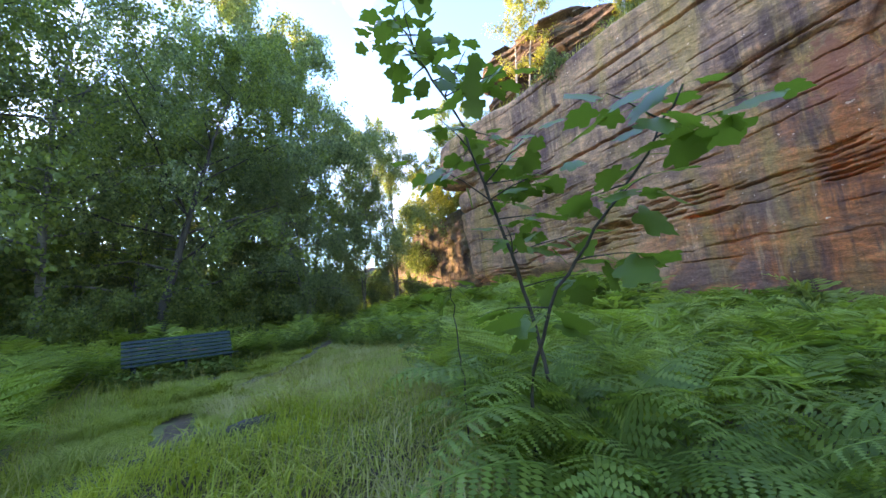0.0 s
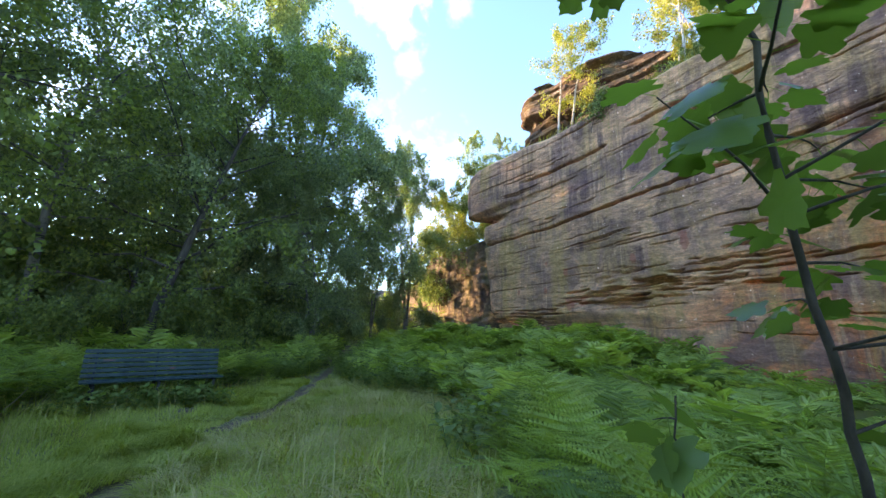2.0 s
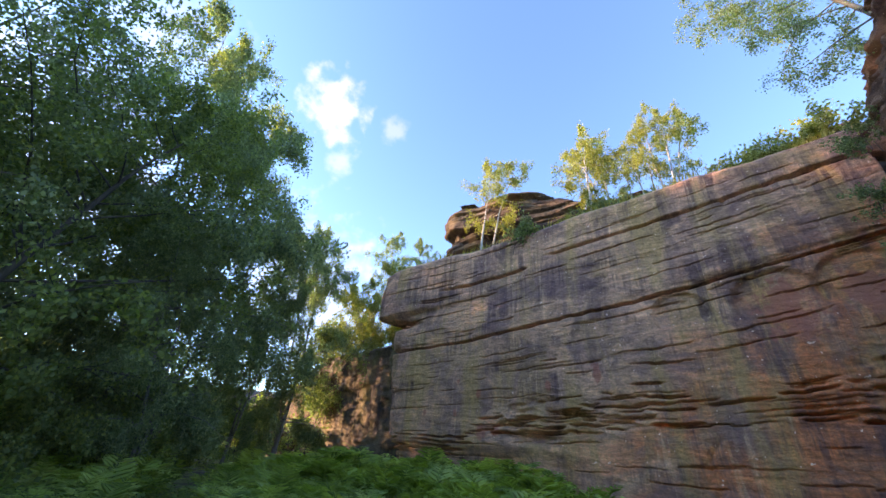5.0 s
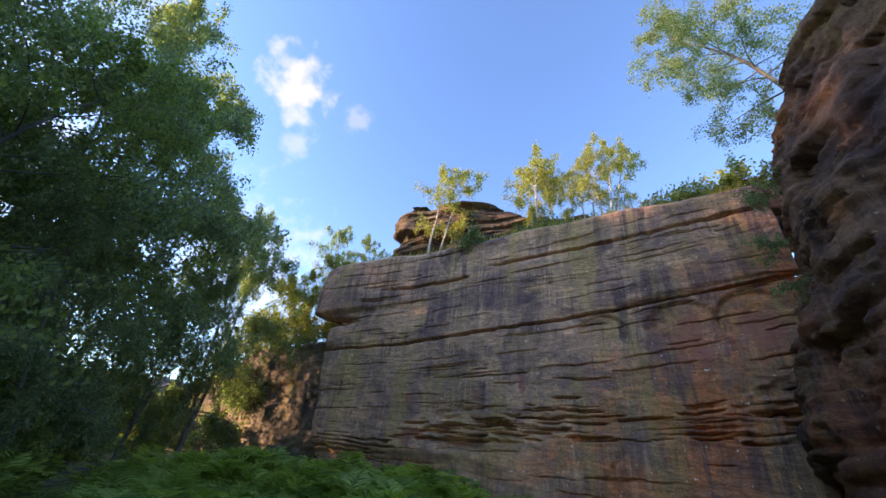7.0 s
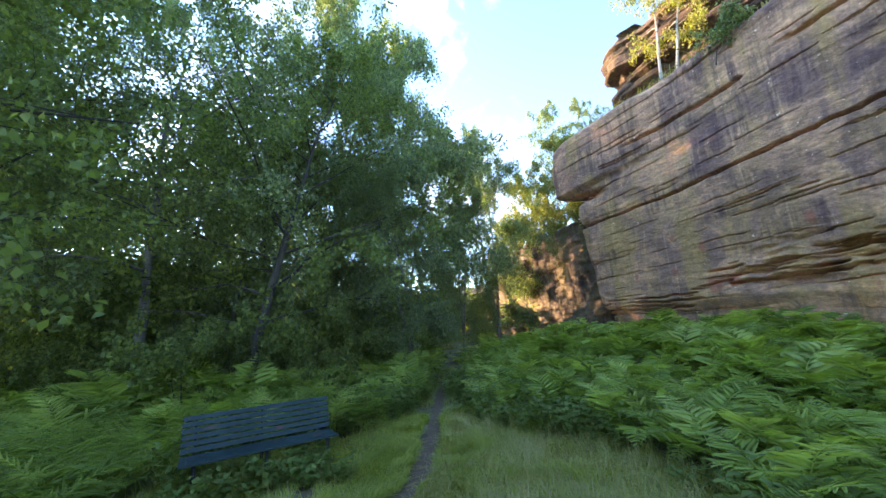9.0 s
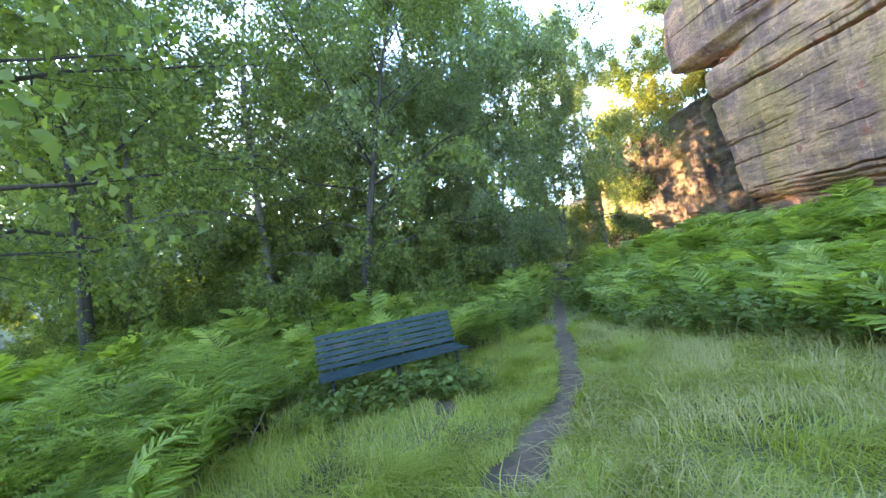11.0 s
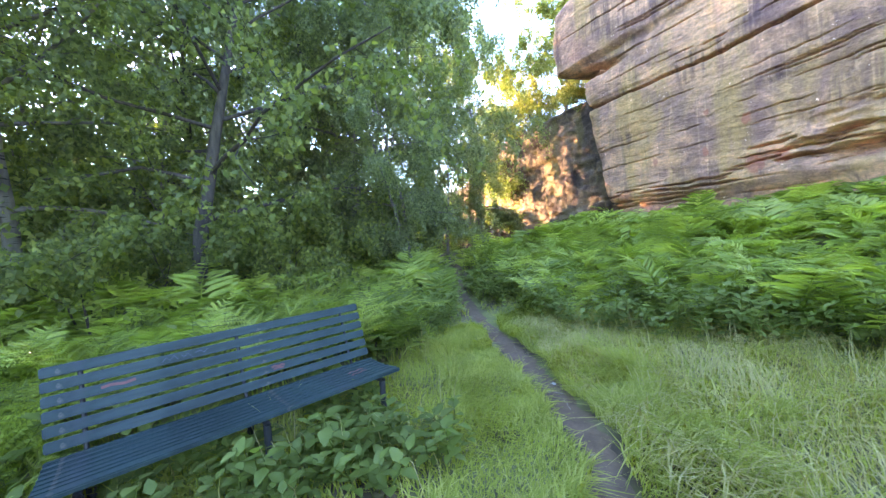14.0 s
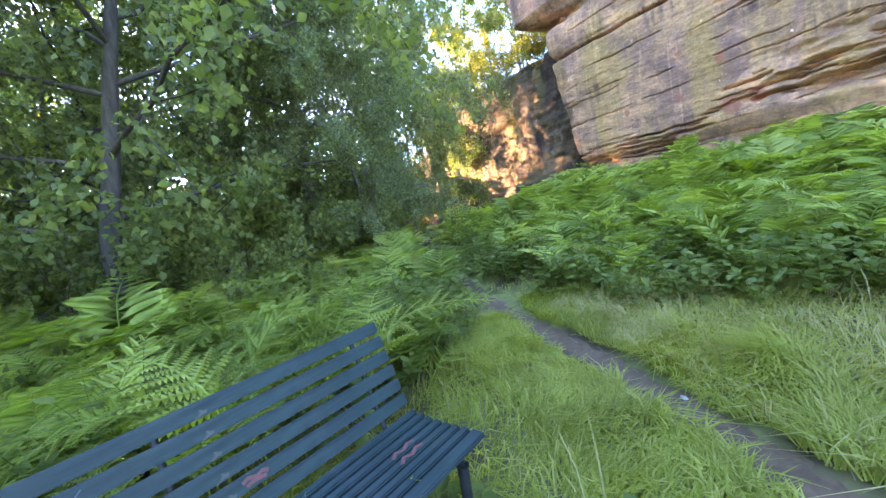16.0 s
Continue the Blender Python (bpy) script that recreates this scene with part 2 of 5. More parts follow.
def rock_material(name, warm=0.0, spots=(), tone=1.0, cast=(1.34, 0.95, 0.78), algae=0.7):
    """Bedded sandstone: weathered grey-brown skin, red stain low down, soft dark run-off streaks, algae."""
    m, nt, b = material(name)
    n = Nodes(nt)
    tilt = (0.0, radians(-6), 0.0)
    bed = n.noise(1.0, 8.0, n.scaled((0.42, 0.42, 2.2), tilt), 0.62, 1.4)
    lines = n.noise(1.0, 7.0, n.scaled((0.7, 0.7, 11.0), tilt), 0.7, 1.6)
    fine = n.noise(13.0, 9.0, None, 0.72)
    grain = n.noise(4.2, 8.0, n.scaled((1, 1, 1.8), tilt), 0.68, 0.6)
    broad = n.noise(0.30, 5.0, n.scaled((1, 1, 1.3)), 0.55, 0.9)
    skin = n.ramp(bed, (0.25, (0.150, 0.104, 0.084)), (0.45, (0.250, 0.172, 0.128)), (0.60, (0.330, 0.228, 0.158)), (0.80, (0.42, 0.295, 0.195)))
    red = n.ramp(bed, (0.28, (0.14, 0.058, 0.034)), (0.5, (0.285, 0.112, 0.054)), (0.74, (0.46, 0.215, 0.100)))
    x, z = n.axis(0), n.axis(2)
    low = n.math("SUBTRACT", n.math("MULTIPLY", x, 0.085), n.math("MULTIPLY", z, 0.095))
    low = n.math("ADD", low, n.math("MULTIPLY", broad, 1.2))
    col = n.mix(n.mask(low, -0.05 - warm, 0.42 - warm), skin, red)
    # purple-grey weathering in clouds, softly edged
    patch = n.noise(0.55, 8.0, n.scaled((0.8, 0.8, 1.0)), 0.68, 0.7)
    col = n.mix(n.mask(patch, 0.43, 0.60, 0.0, 0.88), col, (0.115, 0.082, 0.082))
    # olive film of algae hanging in broad curtains
    alg = n.noise(1.0, 7.0, n.scaled((0.75, 0.75, 0.20), (0.0, radians(3), 0.0)), 0.62, 0.5)
    col = n.mix(n.mask(alg, 0.44, 0.66, 0.0, algae), col, (0.215, 0.170, 0.072))
    # run-off: wide and narrow dark streaks, thinning downwards from the cracks
    wide = n.noise(1.0, 6.0, n.scaled((1.3, 1.3, 0.14), (0.0, radians(4), 0.0)), 0.66, 0.9)
    thin = n.noise(1.0, 6.0, n.scaled((4.0, 4.0, 0.26), (0.0, radians(4), 0.0)), 0.62, 0.7)
    where = n.mask(n.noise(0.42, 4.0, n.scaled((0.7, 0.7, 1.4)), 0.6, 0.8), 0.38, 0.60)
    col = n.mix(n.math("MULTIPLY", n.mask(wide, 0.47, 0.62, 0.0, 0.8), where), col, (0.060, 0.044, 0.052))
    col = n.mix(n.math("MULTIPLY", n.mask(thin, 0.51, 0.66, 0.0, 0.6), where), col, (0.055, 0.040, 0.045))
    pale = n.noise(1.0, 6.0, n.scaled((3.2, 3.2, 0.20), (0.0, radians(-3), 0.0)), 0.6, 0.5)
    col = n.mix(n.mask(pale, 0.56, 0.74, 0.0, 0.40), col, (0.44, 0.34, 0.22))
    fleck = n.noise(7.0, 2.0)
    col = n.mix(n.mask(fleck, 0.715, 0.735, 0.0, 0.7), col, (0.52, 0.48, 0.42))
    col = n.mix(0.16, col, n.ramp(lines, (0.30, (0.20, 0.20, 0.20)), (0.50, (0.52, 0.52, 0.52)), (0.70, (0.74, 0.74, 0.74))), "OVERLAY")
    col = n.mix(0.48, col, n.ramp(grain, (0.30, (0.20, 0.20, 0.20)), (0.70, (0.80, 0.80, 0.80))), "OVERLAY")
    col = n.mix(0.40, col, n.ramp(fine, (0.32, (0.22, 0.22, 0.22)), (0.68, (0.80, 0.80, 0.80))), "OVERLAY")
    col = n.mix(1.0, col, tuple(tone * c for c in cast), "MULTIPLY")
    ragged = n.noise(3.5, 5.0, n.scaled((1, 1, 0.7)), 0.7)
    for sx, sz, r in spots:
        away = n.math("ADD", n.math("POWER", n.math("SUBTRACT", x, sx), 2.0), n.math("MULTIPLY", n.math("POWER", n.math("SUBTRACT", z, sz), 2.0), 0.5))
        away = n.math("ADD", n.math("SQRT", away, 0.0), n.math("MULTIPLY", n.math("SUBTRACT", ragged, 0.5), r * 3.0))
        col = n.mix(n.mask(away, r * 0.6, r, 0.75, 0.0), col, (0.50, 0.15, 0.095))
    n.link(col, b.inputs["Base Color"])
    b.inputs["Roughness"].default_value = 0.92
    b.inputs["Specular IOR Level"].default_value = 0.25
    h = n.math("ADD", n.math("MULTIPLY", lines, 0.18), n.math("ADD", n.math("MULTIPLY", fine, 0.4), n.math("MULTIPLY", grain, 0.6)))
    n.bump(b, h, 1.0, 0.10)
    return m


# sprayed and scraped red marks on the face: x, z, radius
RED_MARKS = ((-9.2, 4.05, 0.14), (-9.05, 2.65, 0.26), (-10.3, 3.3, 0.12), (-4.4, 4.75, 0.22), (-6.2, 4.3, 0.14), (-8.4, 2.75, 0.18), (1.2, 6.4, 0.75), (3.1, 6.6, 0.6), (-11.9, 3.3, 0.10), (-10.2, 4.6, 0.10))
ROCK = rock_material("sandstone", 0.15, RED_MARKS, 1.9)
# same sandstone, toned down to stand for the shade on the buttress
ROCK_SHADED = rock_material("sandstone_dark", -0.25, (), 0.55)
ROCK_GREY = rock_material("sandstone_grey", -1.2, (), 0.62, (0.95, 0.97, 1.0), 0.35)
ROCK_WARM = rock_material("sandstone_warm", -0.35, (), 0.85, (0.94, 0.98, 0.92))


def ground_material():
    m, nt, b = material("grassy_soil")
    n = Nodes(nt)
    f = n.noise(6.0, 6.0)
    g = n.noise(0.9, 4.0)
    soil = n.ramp(f, (0.3, (0.045, 0.029, 0.018)), (0.7, (0.115, 0.076, 0.048)))
    turf = n.ramp(f, (0.3, (0.110, 0.135, 0.040)), (0.7, (0.24, 0.25, 0.085)))
    n.link(n.mix(n.mask(g, 0.40, 0.55), soil, turf), b.inputs["Base Color"])
    b.inputs["Roughness"].default_value = 0.95
    n.bump(b, f, 0.8, 0.03)
    return m


def path_material():
    m, nt, b = material("trodden_earth")
    n = Nodes(nt)
    f = n.noise(14.0, 8.0, None, 0.65)
    g = n.noise(2.2, 4.0)
    c = n.ramp(f, (0.3, (0.085, 0.050, 0.030)), (0.7, (0.200, 0.122, 0.072)))
    n.link(n.mix(n.mask(g, 0.4, 0.7, 0.0, 0.5), c, (0.185, 0.122, 0.084)), b.inputs["Base Color"])
    b.inputs["Roughness"].default_value = 0.95
    n.bump(b, f, 0.9, 0.02)
    return m


SOIL, EARTH = ground_material(), path_material()
LEAF_BIRCH = leaf_material("birch_leaf", (0.090, 0.135, 0.080), (0.175, 0.235, 0.135), (0.31, 0.36, 0.19), 0.48, 0.4)
LEAF_DARK = leaf_material("wood_leaf", (0.085, 0.130, 0.055), (0.165, 0.225, 0.090), (0.31, 0.35, 0.12), 0.52, 0.42)
LEAF_YELLOW = leaf_material("sunny_leaf", (0.17, 0.19, 0.05), (0.27, 0.29, 0.09), (0.40, 0.40, 0.17), 0.4)
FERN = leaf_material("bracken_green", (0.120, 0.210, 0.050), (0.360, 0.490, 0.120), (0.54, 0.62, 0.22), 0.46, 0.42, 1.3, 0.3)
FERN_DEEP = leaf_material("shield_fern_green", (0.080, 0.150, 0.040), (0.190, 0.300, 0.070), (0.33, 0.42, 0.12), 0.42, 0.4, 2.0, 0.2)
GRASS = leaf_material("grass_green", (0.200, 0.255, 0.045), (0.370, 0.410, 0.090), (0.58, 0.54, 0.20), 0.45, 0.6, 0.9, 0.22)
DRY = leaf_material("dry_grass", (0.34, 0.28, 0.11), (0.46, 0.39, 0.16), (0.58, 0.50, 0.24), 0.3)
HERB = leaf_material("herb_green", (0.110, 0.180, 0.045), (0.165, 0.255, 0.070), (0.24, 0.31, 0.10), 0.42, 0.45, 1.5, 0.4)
SYCAMORE = leaf_material("sycamore_leaf", (0.060, 0.120, 0.042), (0.120, 0.200, 0.058), (0.25, 0.33, 0.09), 0.46, 0.26)
BARK = bark_material("grey_bark", (0.10, 0.085, 0.07), (0.035, 0.030, 0.025))
BARK_BIRCH = bark_material("birch_bark", (0.26, 0.235, 0.20), (0.09, 0.08, 0.068), (6, 6, 2), True)
BARK_WHITE = bark_material("white_birch_bark", (0.55, 0.52, 0.47), (0.30, 0.27, 0.24), (6, 6, 2), True)
STEM = bark_material("twig_bark", (0.075, 0.055, 0.040), (0.03, 0.022, 0.018), (30, 30, 8))


# ---------------------------------------------------------------- ground and path
def ground_z(x, y):
    x, y = np.asarray(x, float), np.asarray(y, float)
    z = -0.10 + 0.36 * np.exp(-((x + 1.7) / 1.5) ** 2 - ((y - 2.7) / 1.7) ** 2)
    z = z - 0.25 * smooth(x, 0.0, 1.6) * (1 - smooth(y, 4, 9))
    z = z + 0.85 * smooth(y, 6.0, 15.0) * (1 - smooth(x, -7.5, -2.5)) * (1 - 0.75 * smooth(-x, 13, 18))
    z = z - 0.75 * smooth(x, -3.5, 1.5) * smooth(y, 6, 13)
    # unseen south bank and west ridge, added to carry the shade trees
    z = z + 2.5 * smooth(-y, 8, 24)
    z = z + 14.0 * smooth(-x, 45, 84) * (1 - smooth(y, 0, 40))
    z = z + 0.10 * (fbm(x * 0.6, y * 0.6, 5) - 0.5) + 0.03 * (fbm(x * 3, y * 3, 9) - 0.5)
    return z


WAY = np.array([(6.0, -0.2), (2.5, 0.9), (0.5, 1.35), (-1.5, 1.75), (-2.5, 1.62), (-3.5, 1.62), (-4.8, 1.95), (-5.75, 2.75), (-6.55, 3.55), (-7.25, 4.02), (-8.0, 4.45), (-9.2, 5.08),
                (-10.6, 5.85), (-12.8, 7.15), (-16.0, 9.6), (-20.0, 12.6)])


def way_smooth(step=0.12):
    out = []
    for k in range(len(WAY) - 1):
        p0, p1, p2, p3 = WAY[max(k - 1, 0)], WAY[k], WAY[k + 1], WAY[min(k + 2, len(WAY) - 1)]
        m = max(2, int(np.linalg.norm(p2 - p1) / step))
        for t in np.arange(m) / m:
            out.append(0.5 * (2 * p1 + (p2 - p0) * t + (2 * p0 - 5 * p1 + 4 * p2 - p3) * t * t + (3 * p1 - p0 - 3 * p2 + p3) * t ** 3))
    return np.array(out)


WAYS = way_smooth()


def way_distance(x, y):
    P = np.stack([np.ravel(x), np.ravel(y)], 1)
    best = np.full(len(P), 1e9)
    for k in range(0, len(WAYS), 1):
        np.minimum(best, np.hypot(P[:, 0] - WAYS[k, 0], P[:, 1] - WAYS[k, 1]), out=best)
    return best.reshape(np.shape(x))


def build_ground():
    fine = np.arange(-22, 8.01, 0.16)
    xs = np.concatenate(([-900, -400, -200, -140, -110, -95, -84, -76, -68, -60, -50, -38, -30, -26], fine, [10, 13, 18, 26, 40, 70, 130, 300, 900]))
    fy = np.arange(-5, 17.01, 0.16)
    ys = np.concatenate(([-900, -400, -200, -110, -80, -60, -50, -43, -36, -28, -22, -18, -15, -12, -9.5, -7.5, -6], fy, [18, 20, 24, 30, 40, 70, 130, 300, 900]))
    X, Y = np.meshgrid(xs, ys, indexing="ij")
    Z = ground_z(X, Y)
    d = way_distance(X, Y)
    Z = Z - 0.045 * (1 - smooth(d, 0.10, 0.28))
    me = mesh_from("ground", np.stack([X, Y, Z], -1).reshape(-1, 3), [grid_faces(len(xs), len(ys))], True)
    thing("ground", me, SOIL, None, "uneven woodland floor of dark soil and turf", "ground", "", "structure")
    # the trodden strip
    T = np.gradient(WAYS, axis=0)
    T /= np.linalg.norm(T, axis=1, keepdims=True)
    N = np.stack([-T[:, 1], T[:, 0]], 1)
    cols = np.linspace(-1, 1, 9)
    s = np.arange(len(WAYS)) * 0.12
    wl = 0.225 + 0.14 * (fbm(s * 1.1, 0.0, 21) - 0.45) * 2
    wr = 0.235 + 0.14 * (fbm(s * 1.1, 5.0, 31) - 0.45) * 2
    bare = (1.35 - 0.35 * smooth(-WAYS[:, 0], 2.8, 4.0)) * (1 - smooth(WAYS[:, 0], -2.1, -1.7)) * (1 - 0.9 * smooth(-np.abs(WAYS[:, 0] + 4.75), -0.8, -0.25))
    wl, wr = np.maximum(wl * bare, 0.02), np.maximum(wr * bare, 0.02)
    W = np.where(cols[None] < 0, cols[None] * wl[:, None], cols[None] * wr[:, None])
    P = WAYS[:, None] + N[:, None] * W[..., None]
    Z = ground_z(P[..., 0], P[..., 1]) - 0.032 + 0.02 * (fbm(P[..., 0] * 5, P[..., 1] * 5, 3) - 0.5) - 0.05 * np.abs(cols[None]) ** 4
    me = mesh_from("footpath", np.concatenate([P, Z[..., None]], -1).reshape(-1, 3), [grid_faces(len(WAYS), len(cols))], True)
    thing("footpath", me, EARTH, None, "narrow trodden path of bare grey-brown earth", "path", "", "structure")
    # bare patch beside the bench
    r = np.linspace(0.02, 1, 7)
    a = np.linspace(0, 2 * np.pi, 28)
    R, A = np.meshgrid(r, a, indexing="ij")
    w = 0.7 + 0.6 * vnoise(np.cos(A) * 1.5 + 3, np.sin(A) * 1.5 + 3, 8)
    w = w * (0.6 + 0.8 * vnoise(A * 1.9, 2.0, 18))
    X, Y = -6.95 + R * w * np.cos(A) * 0.26, 2.35 + R * w * np.sin(A) * 0.17
    Z = ground_z(X, Y) + 0.012 - 0.02 * R ** 3
    me = mesh_from("bare_patch", np.stack([X, Y, Z], -1).reshape(-1, 3), [grid_faces(len(r), len(a))], True)
    thing("bare_patch", me, EARTH, None, "bare worn earth in the grass before the bench", "path", "", "structure")


build_ground()


# ---------------------------------------------------------------- cliffs
def cliff(name, outline, z0, ztop, relief, mat, label, step=0.08, back=6.0, rise=0.3, warp=None, zstep=None):
    """A rock face along an outline of (x, y), facing to the right of its way, with a rounded top that runs back."""
    O = np.asarray(outline, float)
    L = np.concatenate(([0], np.cumsum(np.linalg.norm(np.diff(O, axis=0), axis=1))))
    u = np.arange(0, L[-1], step)
    X, Y = np.interp(u, L, O[:, 0]), np.interp(u, L, O[:, 1])
    k = max(3, int(0.5 / step))
    ker = np.ones(k) / k
    Xs, Ys = (np.convolve(np.pad(a, k, mode="edge"), ker, "same")[k:-k] for a in (X, Y))
    tx, ty = np.gradient(Xs), np.gradient(Ys)
    ln = np.hypot(tx, ty) + 1e-9
    nx, ny = ty / ln, -tx / ln
    top = ztop(Xs, Ys)
    nz = int((np.max(top) - z0) / (zstep or step))
    v = np.linspace(0, 1, nz)
    Z = z0 + (top[:, None] - z0) * v[None]
    U = np.broadcast_to(u[:, None], Z.shape)
    XX, YY = np.broadcast_to(Xs[:, None], Z.shape), np.broadcast_to(Ys[:, None], Z.shape)
    D = relief(U, XX, YY, Z)
    edge = np.clip((Z - top[:, None] + 0.35) / 0.35, 0, 1)
    D = D - 0.25 * edge ** 2
    PX, PY = XX + nx[:, None] * D, YY + ny[:, None] * D
    capd = np.array([0.35, 0.8, 1.6, 3.0, back]) * np.clip(-ny, 0.06, 1)[:, None]
    CX, CY = PX[:, -1:] - nx[:, None] * capd, PY[:, -1:] - ny[:, None] * capd
    CZ = top[:, None] + rise * capd + 0.25 * (fbm(CX * 1.2, CY * 1.2, 40) - 0.5)
    PX, PY, PZ = np.concatenate([PX, CX], 1), np.concatenate([PY, CY], 1), np.concatenate([Z, CZ], 1)
    if warp:
        PX, PY, PZ = warp(PX, PY, PZ)
    me = mesh_from(name, np.stack([PX, PY, PZ], -1).reshape(-1, 3), [grid_faces(len(u), PX.shape[1])], False)
    return thing(name, me, mat, None, label, "cliff", "", "structure")


def dip(x, z):
    dx = x + 6.0
    return z - np.clip(z / 6.8, 0.25, 1.0) * (0.125 * dx + 0.0035 * dx * dx) * np.where(z > 8.6, 0.8, 1.0)


def groove(s, s0, w, depth, keep):
    e = (s - s0) / w
    return -depth * keep * np.exp(-e * e)


def main_relief(U, X, Y, Z):
    s = dip(X, Z) + 0.12 * (fbm(U * 0.5, Z * 0.2, 60) - 0.5) + 0.07 * (fbm(U * 2.5, Z * 0.5, 61) - 0.5) + 0.05 * (hash2(np.floor(U * 2.3 + 0.4 * Z), np.floor(Z * 0.9), 59) - 0.5) + 0.03 * (vnoise(U * 9, Z * 3, 56) - 0.5)
    D = 0.30 * (fbm(U * 0.16, Z * 0.22, 62) - 0.5) + 0.10 * (fbm(U * 0.6, s * 1.2, 63) - 0.5)
    # every bed stands a little in or out
    layer = np.floor(s * 1.4 + 1.2 * vnoise(U * 0.22, s * 0.5, 64))
    D += 0.035 * (hash2(layer, np.zeros_like(layer), 65) - 0.5)
    D += 0.16 * (fbm(U * 1.1, Z * 0.9, 57, 4) - 0.5) * smooth(fbm(U * 0.3, Z * 0.4, 58, 2), 0.45, 0.6)
    D += 0.030 * (fbm(U * 0.7, s * 6.0, 66, 3) - 0.5) + 0.045 * (fbm(U * 3, Z * 5, 67, 4) - 0.5)
    D += groove(s, 6.83, 0.045, 1.0, 0.55 + 0.6 * vnoise(U * 0.6, 1.0, 68))
    D += groove(s, 6.98, 0.10, 0.12, vnoise(U * 0.4, 2.0, 69))
    D += groove(s, 9.95, 0.055, 0.60, smooth(X, -6.4, -5.0) * (0.35 + 0.75 * vnoise(U * 0.7, 3.0, 70)))
    D += groove(s, 9.58, 0.06, 0.40, smooth(X, -11.8, -10.6) * (1 - smooth(X, -7.3, -7.0)))
    rr = np.random.default_rng(17)

    ragged = 0.9 * (fbm(U * 4.0, s * 5.0, 55, 3) - 0.5)

    def lens(xc, sc, half, w, depth):
        q = 1 - ((X - xc) / half) ** 2 + ragged
        return -depth * np.clip(q, 0, 1) ** 0.5 * np.exp(-((s - sc + 0.03 * ragged) / w) ** 4) * (np.abs(X - xc) < 1.3 * half)

    # long thin partings all over the face
    for k in range(130):
        D += lens(rr.uniform(-15, 4.5), rr.uniform(1.4, 11.2), rr.uniform(0.25, 1.6), rr.uniform(0.013, 0.024), rr.uniform(0.10, 0.24))
    # broken bedding low on the face
    for k in range(100):
        xm, sm, wide = ((-3.0, 3.45, 1.4), (2.2, 3.2, 1.5), (-8.2, 2.95, 1.1), (-5.6, 3.1, 1.2))[k % 4]
        D += lens(rr.normal(xm, wide), rr.normal(sm, 0.26), rr.uniform(0.10, 0.75), rr.uniform(0.014, 0.048), rr.uniform(0.12, 0.42))
    for k in range(22):
        D += lens(rr.uniform(-14.6, -9), rr.normal(2.35, 0.25), rr.uniform(0.3, 1.4), rr.uniform(0.02, 0.05), rr.uniform(0.1, 0.3))
    band = smooth(s, 2.6, 3.0) * (1 - smooth(s, 3.9, 4.3)) * smooth(X, -10, -7)
    D += band * 0.26 * (vnoise(U * 2.6, s * 8, 97) - 0.6) * smooth(vnoise(U * 0.7, s * 1.5, 98), 0.3, 0.6)
    D += -0.5 * np.exp(-((X + 7.0) / 0.75) ** 2 - ((Z - 2.55) / 0.16) ** 2)
    # shell-shaped scars near the inner corner
    for cx, cz, r in ((1.0, 6.7, 1.25), (3.0, 7.0, 1.2), (-1.6, 6.6, 0.9)):
        q = np.hypot((X - cx) / r, (Z - cz) / (r * 0.9))
        D += -0.18 * (1 - smooth(q, 0.82, 0.98)) * smooth(Z, cz - 0.9 * r, cz)
    # crooked joint in the lower middle
    D += -0.12 * np.exp(-((X + 1.75 - 0.22 * (Z - 1.9) - 0.12 * np.sin(Z * 5)) / 0.07) ** 2) * (1 - smooth(Z, 2.6, 3.2)) * smooth(Z, 0.8, 1.3)
    D += -0.18 * np.exp(-((X - 0.55) / 0.06) ** 2) * smooth(dip(X, Z), 9.6, 9.75) * (1 - smooth(dip(X, Z), 9.9, 10.0))
    # undercut below the upper block of the nose
    D += -0.75 * np.exp(-((s - 8.55 + 0.10 * (X + 15)) / 0.20) ** 2) * (1 - smooth(X, -13.8, -12.2))
    D += 0.25 * smooth(s, 8.7, 9.0) * (1 - smooth(X, -13.5, -9.5))
    D += -0.35 * smooth(-Z, -2.3, -1.6) * (1 - smooth(X, -9, -4))
    return D


def main_warp(X, Y, Z):
    w = 1 - smooth(X, -15.6, -10.5)
    lean = -0.22 * (Z - 2.0) - 1.0 * smooth(Z, 7.5, 7.9) + 0.55 * smooth(Z, 9.2, 10.6)
    return X + w * lean + 0.15, Y, Z


def main_top(x, y):
    return np.interp(x, [-20, -16, -13.5, -9, -5, -1, 3, 6], [10.1, 10.4, 11.15, 11.25, 11.7, 12.1, 12.3, 12.6]) + 0.25 * (fbm(x * 0.8, y * 0.8, 50) - 0.5)


cliff("cliff_main", [(-12.9, 22), (-13.4, 20), (-14.1, 16.2), (-13.6, 16.0), (4.6, 16.0)], -1.2, main_top, main_relief, ROCK,
      "tall bedded sandstone quarry face with dark cracks and run-off streaks", 0.075, 8.0, 0.22, main_warp, 0.023)


